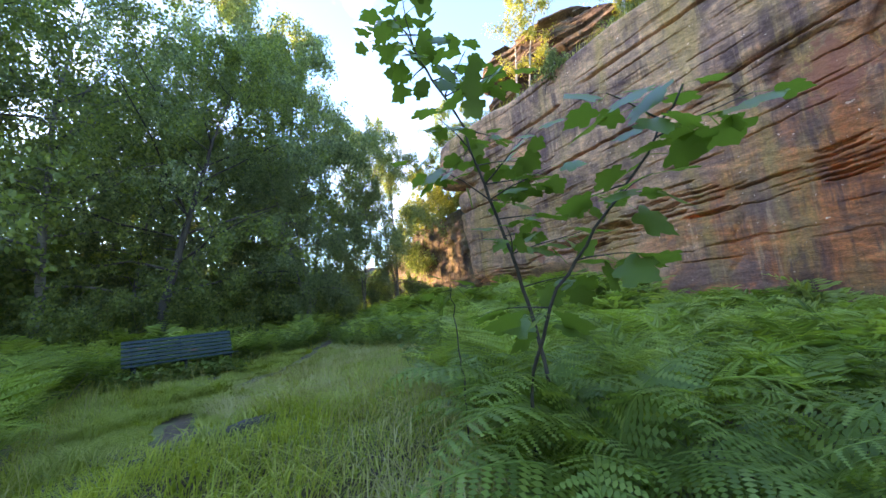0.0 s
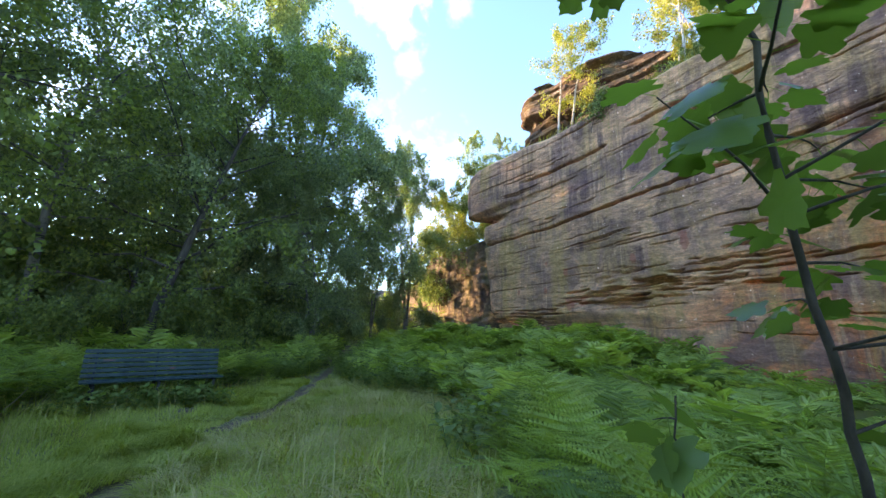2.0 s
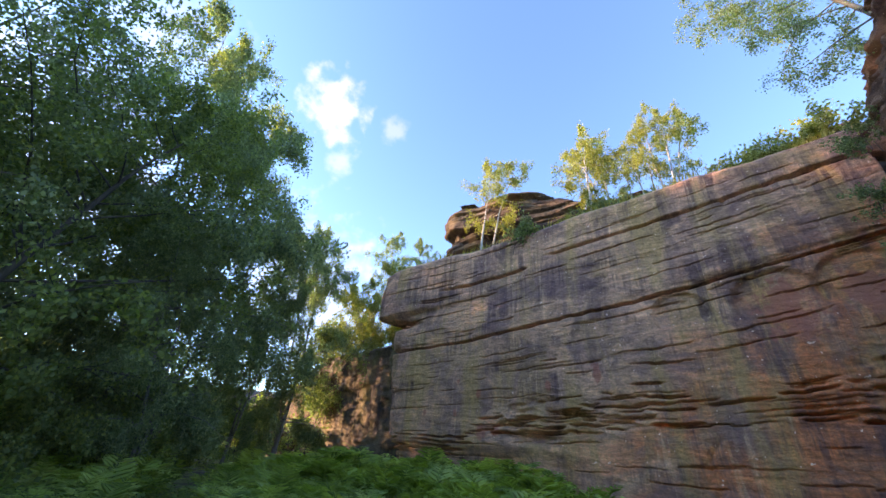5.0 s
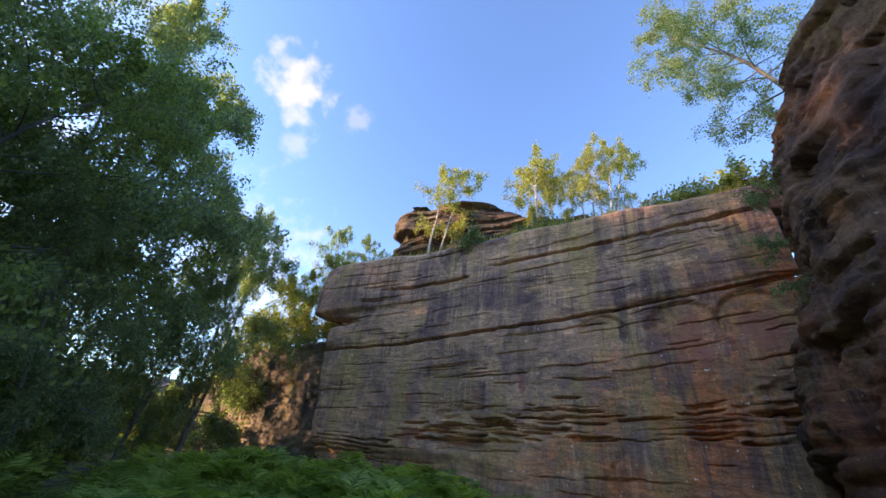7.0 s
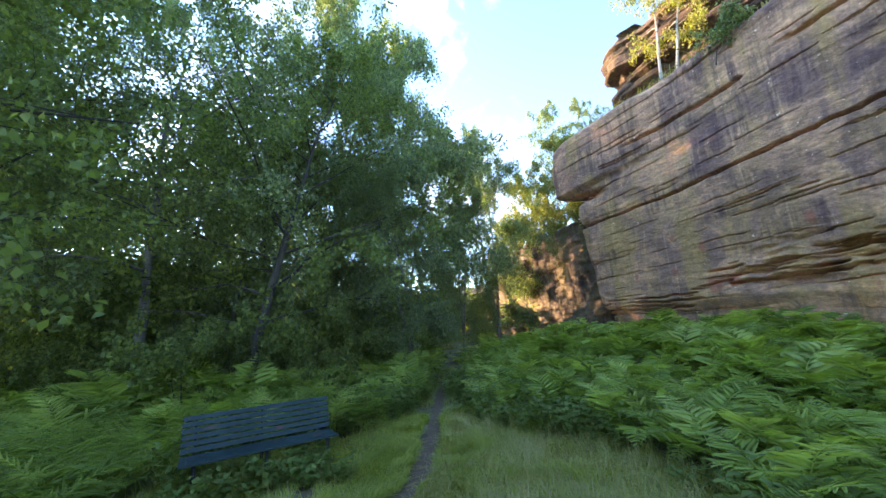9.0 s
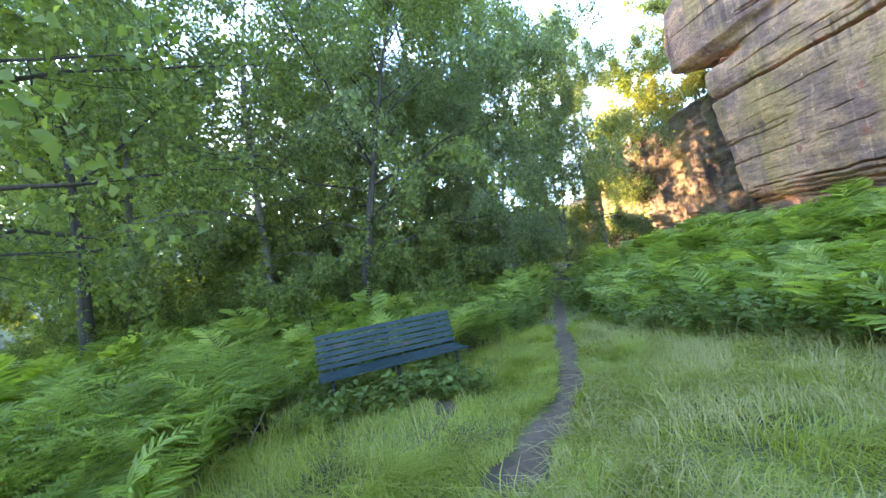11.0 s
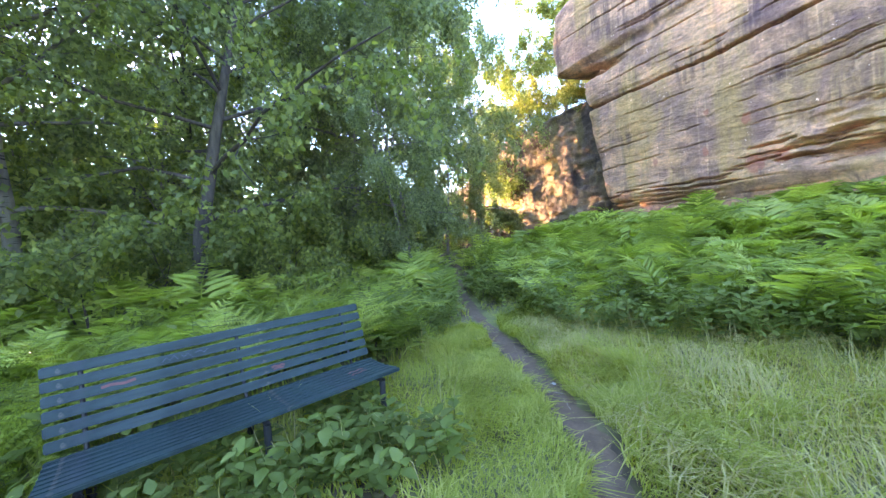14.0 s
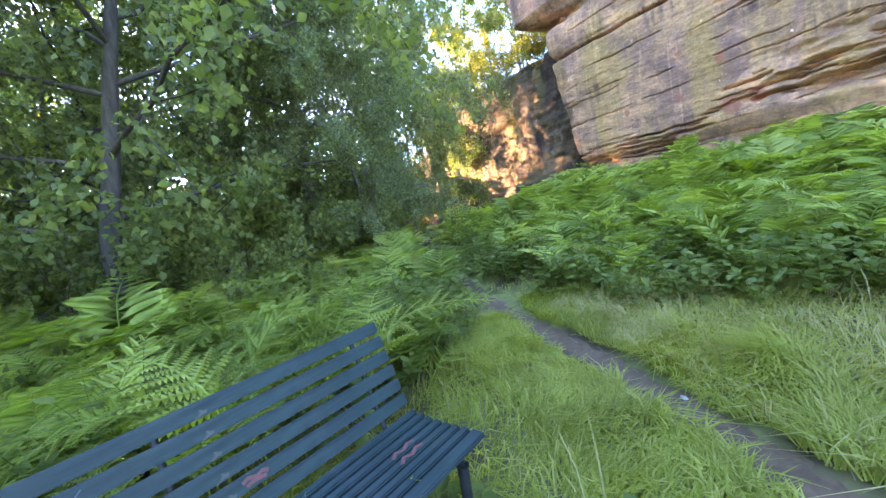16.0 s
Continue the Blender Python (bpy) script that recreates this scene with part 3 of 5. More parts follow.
def blocky(seed, size, depth, vertical=1.0):
    def relief(U, X, Y, Z):
        jx = U + 0.5 * (fbm(U * 0.8, Z * 0.8, seed) - 0.5)
        jz = Z + 0.4 * (fbm(U * 0.5, Z * 0.5, seed + 1) - 0.5) - 0.1 * U
        row = np.floor(jz / (size * 0.7))
        col = np.floor(jx / size + hash2(row, row * 0, seed + 2) * 0.9)
        D = depth * (hash2(col, row, seed + 3) - 0.5)
        row2 = np.floor(jz / (size * 0.3) + 0.3)
        col2 = np.floor(jx / (size * 0.45) + hash2(row2, row2 * 0, seed + 4))
        D += depth * 0.4 * (hash2(col2, row2, seed + 5) - 0.5)
        fz, fx = jz / (size * 0.7) - row, jx / size + hash2(row, row * 0, seed + 2) * 0.9 - col
        near = np.minimum(np.minimum(fz, 1 - fz) * 0.7, np.minimum(fx, 1 - fx))
        D -= depth * 0.25 * (1 - smooth(near, 0.0, 0.05))
        strata = np.floor((jz + 0.25 * vnoise(U * 0.9, Z * 0.6, seed + 8)) / 0.16)
        D += depth * 0.35 * (hash2(strata, np.floor(jx * 0.9 + strata * 0.31), seed + 9) - 0.5)
        D += depth * 0.5 * np.abs(fbm(U * 1.3, Z * 1.1, seed + 10) - 0.5)
        D += depth * 1.2 * (fbm(U * 0.25, Z * 0.25, seed + 6) - 0.5) + 0.06 * (fbm(U * 4, Z * 4, seed + 7) - 0.5)
        return D
    return relief


# recessed, jointed face beyond the nose
cliff("cliff_beyond", [(-44, 9.5), (-39, 15.0), (-33, 20.5), (-25.5, 19.6), (-21, 19.2), (-16.5, 18.6), (-12, 18.4)], -1.0,
      lambda x, y: np.interp(x, [-44, -34, -27, -24, -19, -12], [3.0, 3.4, 5.6, 7.2, 7.6, 7.6]) + 0.9 * (fbm(x * 0.9, y, 51) - 0.5), blocky(120, 1.5, 0.27), ROCK_WARM,
      "lower sandstone face broken into tawny blocks behind the nose", 0.10, 10.0, 0.35)


# buttress that closes the quarry; its shade is put into a darker rock tone
def right_warp(X, Y, Z):
    return X + 0.14 * np.maximum(Z - 3.5, 0) + 0.05 * Z, Y, Z


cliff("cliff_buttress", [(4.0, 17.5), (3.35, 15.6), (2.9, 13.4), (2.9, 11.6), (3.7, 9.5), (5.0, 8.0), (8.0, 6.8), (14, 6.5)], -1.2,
      lambda x, y: 13.5 + 1.5 * smooth(-y, -14, -9) + 1.2 * (fbm(x, y * 0.6, 52) - 0.5), blocky(140, 1.7, 0.6), ROCK_SHADED,
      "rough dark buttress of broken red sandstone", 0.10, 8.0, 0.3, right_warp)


def tier_relief(U, X, Y, Z):
    s = Z - 0.13 * X + 0.2 * (fbm(U * 0.4, Z * 0.3, 160) - 0.5)
    layer = np.floor(s * 3.4 + 0.7 * vnoise(U * 0.25, s * 0.6, 161))
    D = 0.75 * (hash2(layer, np.floor(U * 0.22 + layer * 0.37), 162) - 0.5) + 0.35 * (fbm(U * 0.3, Z * 0.4, 163) - 0.5)
    thin = np.floor(s * 9.0 + 0.5 * vnoise(U * 0.6, s, 165))
    D += 0.16 * (hash2(thin, np.floor(U * 0.6 + thin * 0.41), 166) - 0.5) + 0.22 * (fbm(U * 0.9, s * 3, 164, 4) - 0.5)
    nose = 1 - smooth(X, -13.4, -11.2)
    D += nose * (0.55 * smooth(Z, 14.75, 14.85) - 0.3 * smooth(Z, 13.7, 13.8) * (1 - smooth(Z, 14.7, 14.78)))
    return D - 0.5 * (Z - 13) * smooth(X, -10, -6) * 0.6


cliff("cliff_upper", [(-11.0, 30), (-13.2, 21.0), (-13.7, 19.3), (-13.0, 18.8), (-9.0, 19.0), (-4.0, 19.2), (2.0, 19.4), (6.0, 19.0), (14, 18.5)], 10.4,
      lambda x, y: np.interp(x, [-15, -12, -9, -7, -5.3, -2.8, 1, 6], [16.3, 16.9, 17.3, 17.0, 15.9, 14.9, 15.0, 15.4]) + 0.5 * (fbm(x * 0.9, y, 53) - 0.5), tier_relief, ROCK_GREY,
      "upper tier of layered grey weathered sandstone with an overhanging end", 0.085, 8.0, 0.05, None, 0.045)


# ---------------------------------------------------------------- bench
def paint_material():
    m, nt, b = material("blue_paint")
    n = Nodes(nt)
    f = n.noise(1.0, 6.0, n.scaled((4, 30, 30)))
    g = n.noise(3.0, 5.0)
    col = n.ramp(f, (0.25, (0.006, 0.024, 0.026)), (0.75, (0.018, 0.064, 0.066)))
    col = n.mix(n.mask(g, 0.55, 0.72, 0, 0.5), col, (0.05, 0.075, 0.085))
    col = n.mix(n.mask(n.noise(11.0, 5.0), 0.66, 0.72, 0, 0.6), col, (0.15, 0.13, 0.11))
    n.link(col, b.inputs["Base Color"])
    n.link(n.mask(g, 0.3, 0.8, 0.5, 0.78), b.inputs["Roughness"])
    b.inputs["Specular IOR Level"].default_value = 0.3
    n.bump(b, f, 0.35, 0.004)
    return m


def plain(name, col, rough=0.7, metal=0.0):
    m, nt, b = material(name)
    n = Nodes(nt)
    f = n.noise(12.0, 5.0)
    dark = tuple(c * 0.6 for c in col)
    n.link(n.ramp(f, (0.3, dark), (0.7, col)), b.inputs["Base Color"])
    b.inputs["Roughness"].default_value, b.inputs["Metallic"].default_value = rough, metal
    n.bump(b, f, 0.3, 0.005)
    return m


PAINT, IRON = paint_material(), plain("dark_iron", (0.035, 0.04, 0.045), 0.6, 0.3)
SPRAY_RED, SPRAY_WHITE = plain("red_spray", (0.26, 0.085, 0.08), 0.7), plain("white_spray", (0.095, 0.125, 0.18), 0.7)


def plank(length, width, thick, bevel=0.006):
    bm = bmesh.new()
    bmesh.ops.create_cube(bm, size=1.0)
    bmesh.ops.scale(bm, vec=(length, width, thick), verts=bm.verts)
    bmesh.ops.bevel(bm, geom=bm.edges[:], offset=bevel, segments=2, affect="EDGES")
    return bm


def scribble(name, strokes, mat, parent, w=0.009):
    """Thin painted strokes, a fraction of a millimetre proud of the board."""
    bm = bmesh.new()
    for pts in strokes:
        prev = None
        for k, p in enumerate(pts):
            a = Vector(pts[min(k + 1, len(pts) - 1)]) - Vector(pts[max(k - 1, 0)])
            nrm = Vector((-a.y, a.x)).normalized() * w / 2
            cur = [bm.verts.new((p[0] + nrm.x, p[1] + nrm.y, 0)), bm.verts.new((p[0] - nrm.x, p[1] - nrm.y, 0))]
            if prev:
                bm.faces.new((prev[0], prev[1], cur[1], cur[0]))
            prev = cur
    return part(name, bm, mat, parent)


def build_bench():
    bench = tagged(new("park_bench"), "weathered blue-painted slatted park bench in bracken by the path", "bench")
    L = 1.87
    back_tilt = radians(72)
    for k in range(6):
        up = 0.062 + 0.077 * k
        ob = part("back_slat", plank(L, 0.059, 0.024), PAINT, bench)
        ob.matrix_basis = Matrix.Translation((0, 0.13 + up * math.cos(back_tilt), 0.43 + up * math.sin(back_tilt))) @ Matrix.Rotation(back_tilt, 4, "X")
        if k == 4:
            tag = scribble("graffiti", [[(-0.42, -0.012), (-0.40, 0.012), (-0.38, -0.010), (-0.36, 0.014), (-0.34, -0.012)], [(-0.32, 0.012), (-0.31, -0.012), (-0.29, 0.010), (-0.27, -0.01)],
                                        [(-0.25, 0.0), (-0.22, 0.012), (-0.20, -0.006), (-0.18, 0.012)]], SPRAY_WHITE, ob, 0.004)
            tag.location = (0, 0, 0.0128)
        if k == 1:
            tag = scribble("graffiti", [[(0.18, 0.004), (0.20, 0.012), (0.23, 0.002), (0.25, 0.010), (0.27, 0.0)], [(0.19, -0.012), (0.22, -0.006), (0.26, -0.012)]], SPRAY_RED, ob, 0.014)
            tag.location = (0, 0, 0.0128)
        if k == 3:
            tag = scribble("graffiti", [[(-0.70, 0.004), (-0.66, 0.010), (-0.60, 0.0), (-0.55, 0.008)]], SPRAY_RED, ob, 0.016)
            tag.location = (0, 0, 0.0128)
    for k in range(8):
        y = 0.095 - 0.056 * k
        ob = part("seat_slat", plank(L, 0.040 if k < 7 else 0.062, 0.026), PAINT, bench)
        ob.location = (0, y - (0.012 if k == 7 else 0), 0.425 + 0.012 * (k / 7) - 0.010 * math.sin(k / 7 * math.pi))
        if k in (3, 4):
            tag = scribble("graffiti", [[(0.64, -0.015), (0.67, 0.012), (0.70, -0.010), (0.74, 0.014), (0.77, 0.0)]], SPRAY_RED, ob, 0.018)
            tag.location = (0, 0, 0.0138)
    for x in (-0.78, 0.0, 0.78):
        frame_ob = tagged(new("end_frame"), "dark cast iron leg frame")
        frame_ob.parent = bench
        frame_ob.location = (x, 0, 0)
        for name, pts, r in (("front_leg", [(0, -0.30, 0.0), (0, -0.32, 0.2), (0, -0.33, 0.40)], 0.022), ("back_leg", [(0, 0.20, 0.0), (0, 0.13, 0.22), (0, 0.12, 0.41)], 0.022),
                             ("seat_bar", [(0, -0.35, 0.405), (0, -0.1, 0.395), (0, 0.13, 0.40)], 0.018), ("back_bar", [(0, 0.14, 0.40), (0, 0.19, 0.55), (0, 0.292, 0.875)], 0.012)):
            V, F = tube(pts, [r] * 3, 8)
            thing(name, mesh_from(name, V, [F], True), IRON, frame_ob)
    bench.matrix_basis = pose(-7.98, 1.93, -0.14, 0, 0, 97.0)
    return bench


build_bench()


# ---------------------------------------------------------------- trees
def leaf_template(length, width, fold=0.18):
    V = np.array([(0, 0, 0), (-width / 2, length * 0.42, fold * width), (0, length, -fold * width), (width / 2, length * 0.42, fold * width)])
    return V, [np.array([(0, 1, 2), (0, 2, 3)])]


def branch_points(r, start, direction, length, sag, wobble, n=7):
    d = np.asarray(direction, float)
    d /= np.linalg.norm(d)
    P = [np.asarray(start, float)]
    for k in range(n - 1):
        d = d + r.normal(0, wobble, 3) + np.array([0, 0, -sag])
        d /= np.linalg.norm(d)
        P.append(P[-1] + d * length / (n - 1))
    return np.array(P)


def tree_parts(seed, height, radius, crown_base, trunk_r, limbs, leaves, leaf, droop=0.5, lean=(0, 0), stems=1, sub=7, sides=6):
    """Wood and leaves of one broadleaf tree, as two meshes."""
    r = np.random.default_rng(seed)
    wood, tips = Pile(), []
    for st in range(stems):
        base = np.array([0.0, 0.0, -0.3]) + (r.normal(0, 0.25, 3) * [1, 1, 0] if stems > 1 else 0)
        out = r.normal(0, 0.16, 2) * (stems > 1) + np.array(lean)
        n = 12
        tr = [base]
        d = np.array([out[0], out[1], 1.0])
        for k in range(n - 1):
            d = d + np.append(r.normal(0, 0.055, 2), 0)
            d /= np.linalg.norm(d)
            tr.append(tr[-1] + d * height * (1 - 0.06 * st) / (n - 1))
        tr = np.array(tr)
        rad = trunk_r * (1 - 0.93 * np.linspace(0, 1, n) ** 0.8) / (1 if stems == 1 else 1.35)
        rad[0] *= 1.35
        V, F = tube(tr, rad, sides + 2)
        wood.add(V, F)
        for b in range(limbs // stems):
            h = crown_base + (1 - crown_base) * ((b + r.random()) / (limbs // stems)) ** 0.9
            h = min(h, 0.97)
            fi = h * (n - 1)
            i = int(fi)
            p = tr[i] * (1 - fi + i) + tr[min(i + 1, n - 1)] * (fi - i)
            a = b * 2.399 + r.random() * 0.8
            rel = (h - crown_base) / (1 - crown_base)
            span = radius * (0.30 + 0.85 * math.sin(math.pi * min(0.94, 0.22 + 0.74 * rel))) * (0.65 + 0.5 * r.random())
            up = 0.35 + 0.75 * rel
            B = branch_points(r, p, (math.cos(a), math.sin(a), up), span * 1.15, 0.10 * droop, 0.13, 7)
            br = max(0.012, rad[i] * 0.42) * np.linspace(1, 0.16, 7)
            V, F = tube(B, br, sides)
            wood.add(V, F)
            for q in range(sub):
                f = 0.25 + 0.75 * (q + r.random()) / sub
                j = min(5, int(f * 6))
                pp = B[j] + (B[j + 1] - B[j]) * (f * 6 - j)
                dd = (B[j + 1] - B[j]) / (np.linalg.norm(B[j + 1] - B[j]) + 1e-9) + r.normal(0, 0.75, 3) + np.array([0, 0, 0.15 - 0.25 * droop])
                S = branch_points(r, pp, dd, span * (0.30 + 0.25 * r.random()), 0.24 * droop, 0.2, 5)
                V, F = tube(S, max(0.004, br[j] * 0.35) * np.linspace(1, 0.25, 5), 3)
                wood.add(V, F)
                tips.append(S)
    T = np.array(tips)
    pick = r.integers(0, len(T), leaves)
    f = r.random(leaves) ** 0.7 * 3.99
    j = f.astype(int)
    pos = T[pick, j] + (T[pick, j + 1] - T[pick, j]) * (f - j)[:, None]
    clump = 0.06 + 0.018 * radius
    off = r.normal(0, clump, (leaves, 3))
    off[:, 2] -= np.abs(r.normal(0, 0.30 * droop + 0.04, leaves))
    pos = pos + off
    direction = r.normal(0, 0.7, (leaves, 3)) + np.array([0, 0, -0.5 - 0.5 * droop])
    size = leaf * (0.7 + 0.6 * r.random(leaves))
    M = frames(direction, np.tile([0.31, 0.17, 0.93], (leaves, 1)), r.random(leaves) * 6.28) * size[:, None, None]
    tv, tf = leaf_template(1.0, 0.72)
    V, F = spread(tv, tf, M, pos)
    return wood.mesh("wood", True), mesh_from("leaves", V, F)


def make_tree(name, label, category, group, bark, foliage, **k):
    wood, leaves = tree_parts(**k)
    ob = tagged(new(name), label, category, group)
    thing("trunk", wood, bark, ob)
    thing("crown", leaves, foliage, ob)
    return ob


def place(ob, x, y, turn=0.0, scale=1.0, z=None):
    zz = float(ground_z(x, y)) if z is None else z
    ob.matrix_basis = pose(x, y, zz, 0, 0, turn) @ Matrix.Scale(scale, 4)
    return ob


def again(ob, x, y, turn, scale, z=None):
    zz = float(ground_z(x, y)) if z is None else z
    c = copy_thing(ob, Matrix.Identity(4))
    c.matrix_basis = pose(x, y, zz, 0, 0, turn) @ Matrix.Scale(scale, 4)
    return c


WOOD = "trees of the wood behind the bench"
birch_a = place(make_tree("birch_tree", "tall drooping birch with a grey trunk in full leaf", "tree", WOOD, BARK_BIRCH, LEAF_BIRCH, seed=11, height=15.5, radius=3.4, crown_base=0.14, trunk_r=0.20, limbs=36, leaves=60000, leaf=0.116, droop=1.0, stems=2, sub=9), -17.0, 6.0, 0, 1.13)
birch_a.matrix_basis = pose(-17.0, 6.0, -0.1, 0, 0, 0) @ Matrix.Diagonal((1.15, 1.15, 1.20, 1))
back = copy_thing(birch_a, Matrix.Identity(4))
back.matrix_basis = pose(-19.4, 6.9, -0.1, 0, 0, 140) @ Matrix.Diagonal((1.0, 1.0, 1.34, 1))
birch_b = place(make_tree("birch_tree", "broad birch with hanging blue-green foliage", "tree", WOOD, BARK_BIRCH, LEAF_BIRCH, seed=12, height=13.5, radius=3.6, crown_base=0.20, trunk_r=0.17, limbs=32, leaves=38000, leaf=0.105, droop=0.9, sub=9), -16.6, -1.6, 40, 1.1)
dark_a = place(make_tree("oak_tree", "dark-stemmed tree with low spreading crooked limbs", "tree", WOOD, BARK, LEAF_DARK, seed=13, height=12.0, radius=4.4, crown_base=0.20, trunk_r=0.19, limbs=26, leaves=26000, leaf=0.115, droop=0.4, sub=9), -14.7, 1.6, 80)
far_a = place(make_tree("oak_tree", "shady woodland tree with thin crooked trunk", "tree", WOOD, BARK, LEAF_DARK, seed=14, height=12.5, radius=4.2, crown_base=0.22, trunk_r=0.16, limbs=22, leaves=7500, leaf=0.17, droop=0.4, sub=5, sides=4), -20.5, 2.5, 10)
far_b = place(make_tree("birch_tree", "slim birch standing deeper in the wood", "tree", WOOD, BARK_BIRCH, LEAF_BIRCH, seed=15, height=14.0, radius=3.2, crown_base=0.16, trunk_r=0.14, limbs=26, leaves=11000, leaf=0.16, droop=1.0, sub=5, sides=4), -21.5, 9.4, 10)

# the last two also shade the left ferns; the last is added out of view
for base, x, y, turn, sc in ((birch_a, -14.6, 6.9, 130, 0.50), (dark_a, -14.2, -5.4, 200, 1.05), (birch_b, -17.6, -6.5, 160, 1.1), (dark_a, -9.8, -4.4, 20, 0.95), (dark_a, -6.4, -5.2, 130, 0.9)):
    again(base, x, y, turn, sc)
for k, (x, y, sc) in enumerate(((-20.0, -2.5, 0.9), (-22.5, -5.5, 1.0), (-24, 5.5, 1.0), (-26, -1.0, 1.1), (-17.0, -11, 1.0), (-28, 3.0, 1.1), (-19.0, 0.8, 0.75), (-21.5, 6.5, 0.8), (-24.5, -9.0, 1.0), (-30, -4.5, 1.0), (-31, 7.5, 0.85), (-27, -7.5, 0.9), (-33, 1.0, 1.0), (-20.5, -8.5, 0.8))):
    again(far_a if k % 2 else far_b, x, y, k * 67.0, sc)
# rows added at the back of the wood to keep sun off wall and buttress
for k, y in enumerate((-22.5, -19.0, -15.5, -12.0, -8.5, -5.0, -1.5, 1.8)):
    c = again(far_b if k % 2 else far_a, -38 - 2.5 * (k % 3), y, k * 81.0, 1.1 + 0.15 * (k % 2))
    c["group"], c["label"] = "tall trees at the back of the wood", "tall woodland tree at the back of the wood"
for k, (x, y, sc) in enumerate(((-29, -12.0, 1.1), (-29.5, -17.0, 1.1), (-33, -23, 1.2))):
    c = again(far_a, x, y, k * 50.0, sc)
    c["group"], c["label"] = "tall trees at the back of the wood", "tall woodland tree at the back of the wood"
# unseen trees added behind the view to throw shade; their bank is made up
for k, (x, y, sc) in enumerate(((-5.5, -12.0, 0.9), (0.5, -12.5, 0.9), (6, -11, 0.9))):
    c = again(far_a if k % 3 else far_b, x, y, k * 81.0, sc)
    c["group"] = "trees on the bank beside the path"
# unseen wooded ridge, added only to block the low sun from the faces
for k in range(19):
    across, along = -3.0 + 2.7 * (k // 2) + 0.6 * math.sin(k * 7.0), 96.0 + 9.0 * (k % 2)
    x, y = -0.853 * along - 0.522 * across, -0.522 * along + 0.853 * across
    c = again(far_a if k % 3 else far_b, x, y, k * 59.0, (1.75 if across < 9 else 1.42) + 0.1 * math.sin(k * 3.0))
    c["group"], c["label"] = "trees on the far ridge", "tall tree on the wooded ridge beyond the quarry"
for x, y, z, turn, sx, sz, text in ((-19.2, 21.0, 7.9, 130, 0.62, 0.68, "bushy birch on the rock beyond the nose"),
                                    (-28.5, 11.0, 0.0, 200, 0.7, 0.75, "slim birch beyond the end of the path"), (-16.2, 20.0, 10.2, 70, 0.42, 0.42, "blue-green birch bush on the edge of the nose")):
    c = again(far_b, x, y, turn, 1.0, z)
    c.matrix_basis = pose(x, y, z, 0, 0, turn) @ Matrix.Diagonal((sx, sx, sz, 1))
    c["label"], c["group"] = text, "birches round the rocks"

weep = again(birch_a, -21.4, 15.6, 30, 1.0)
weep.matrix_basis = pose(-21.4, 15.4, -0.1, 0, 0, 30) @ Matrix.Diagonal((0.95, 0.95, 1.06, 1))
weep["label"], weep["group"] = "narrow weeping birch at the foot of the rocks", "birches round the rocks"
low = again(birch_a, -20.9, 12.6, 200, 1.0)
low.matrix_basis = pose(-20.9, 12.6, -0.1, 0, 0, 200) @ Matrix.Diagonal((0.55, 0.55, 0.60, 1))
low["label"], low["group"] = "bushy low birch at the foot of the rocks", "birches round the rocks"

# young trees on the ledges
LEDGE = "young trees on the ledge above the face"
young = place(make_tree("young_birch", "slender sunlit birch with a white stem on the ledge", "tree", LEDGE, BARK_WHITE, LEAF_YELLOW, seed=21, height=6.6, radius=1.15, crown_base=0.38, trunk_r=0.10, limbs=20, leaves=7500, leaf=0.088, droop=0.6, stems=2, sub=6, sides=5), -10.1, 17.6, 0, 1.15, 11.5)
for x, y, z, turn, sc in ((-4.3, 17.6, 12.0, 70, 1.12), (-3.3, 18.2, 12.5, 170, 0.85), (-1.9, 17.9, 12.4, 120, 0.80), (-0.5, 17.9, 12.6, 20, 0.92), (-1.1, 18.3, 12.7, 260, 0.8)):
    again(young, x, y, turn, sc, z)
big = again(birch_b, 5.6, 13.2, 200, 0.6, 11.6)
big.matrix_basis = pose(5.9, 13.4, 12.2, 0, -24, 0) @ Matrix.Scale(0.66, 4)
big["label"], big["group"] = "leaning birch hanging over the dark buttress", LEDGE
glow = place(make_tree("young_birch", "sunlit yellow-green young tree above the orange rock", "tree", LEDGE, BARK_BIRCH, LEAF_YELLOW, seed=22, height=6.0, radius=2.0, crown_base=0.08, trunk_r=0.08, limbs=20, leaves=9000, leaf=0.13, droop=0.5, stems=2, sub=6, sides=4), -23.2, 20.4, 0, 1.0, 7.0)
for x, y, z, turn, sc in ((-20.8, 20.2, 7.4, 90, 0.95), (-18.4, 19.7, 7.4, 180, 1.0), (-16.6, 19.3, 7.3, 250, 0.8), (-25.6, 21.2, 6.0, 300, 0.9), (-29.5, 23.5, 5.5, 30, 1.0)):
    again(glow, x, y, turn, sc, z)


def bush(name, label, x, y, z, seed, size, leaves, leaf, mat, group=""):
    ob = make_tree(name, label, "bush", group, STEM, mat, seed=seed, height=size, radius=size * 0.75, crown_base=0.05, trunk_r=0.02 * size, limbs=12, leaves=leaves, leaf=leaf, droop=0.3, stems=3, sub=5, sides=4)
    return place(ob, x, y, 0, 1.0, z)


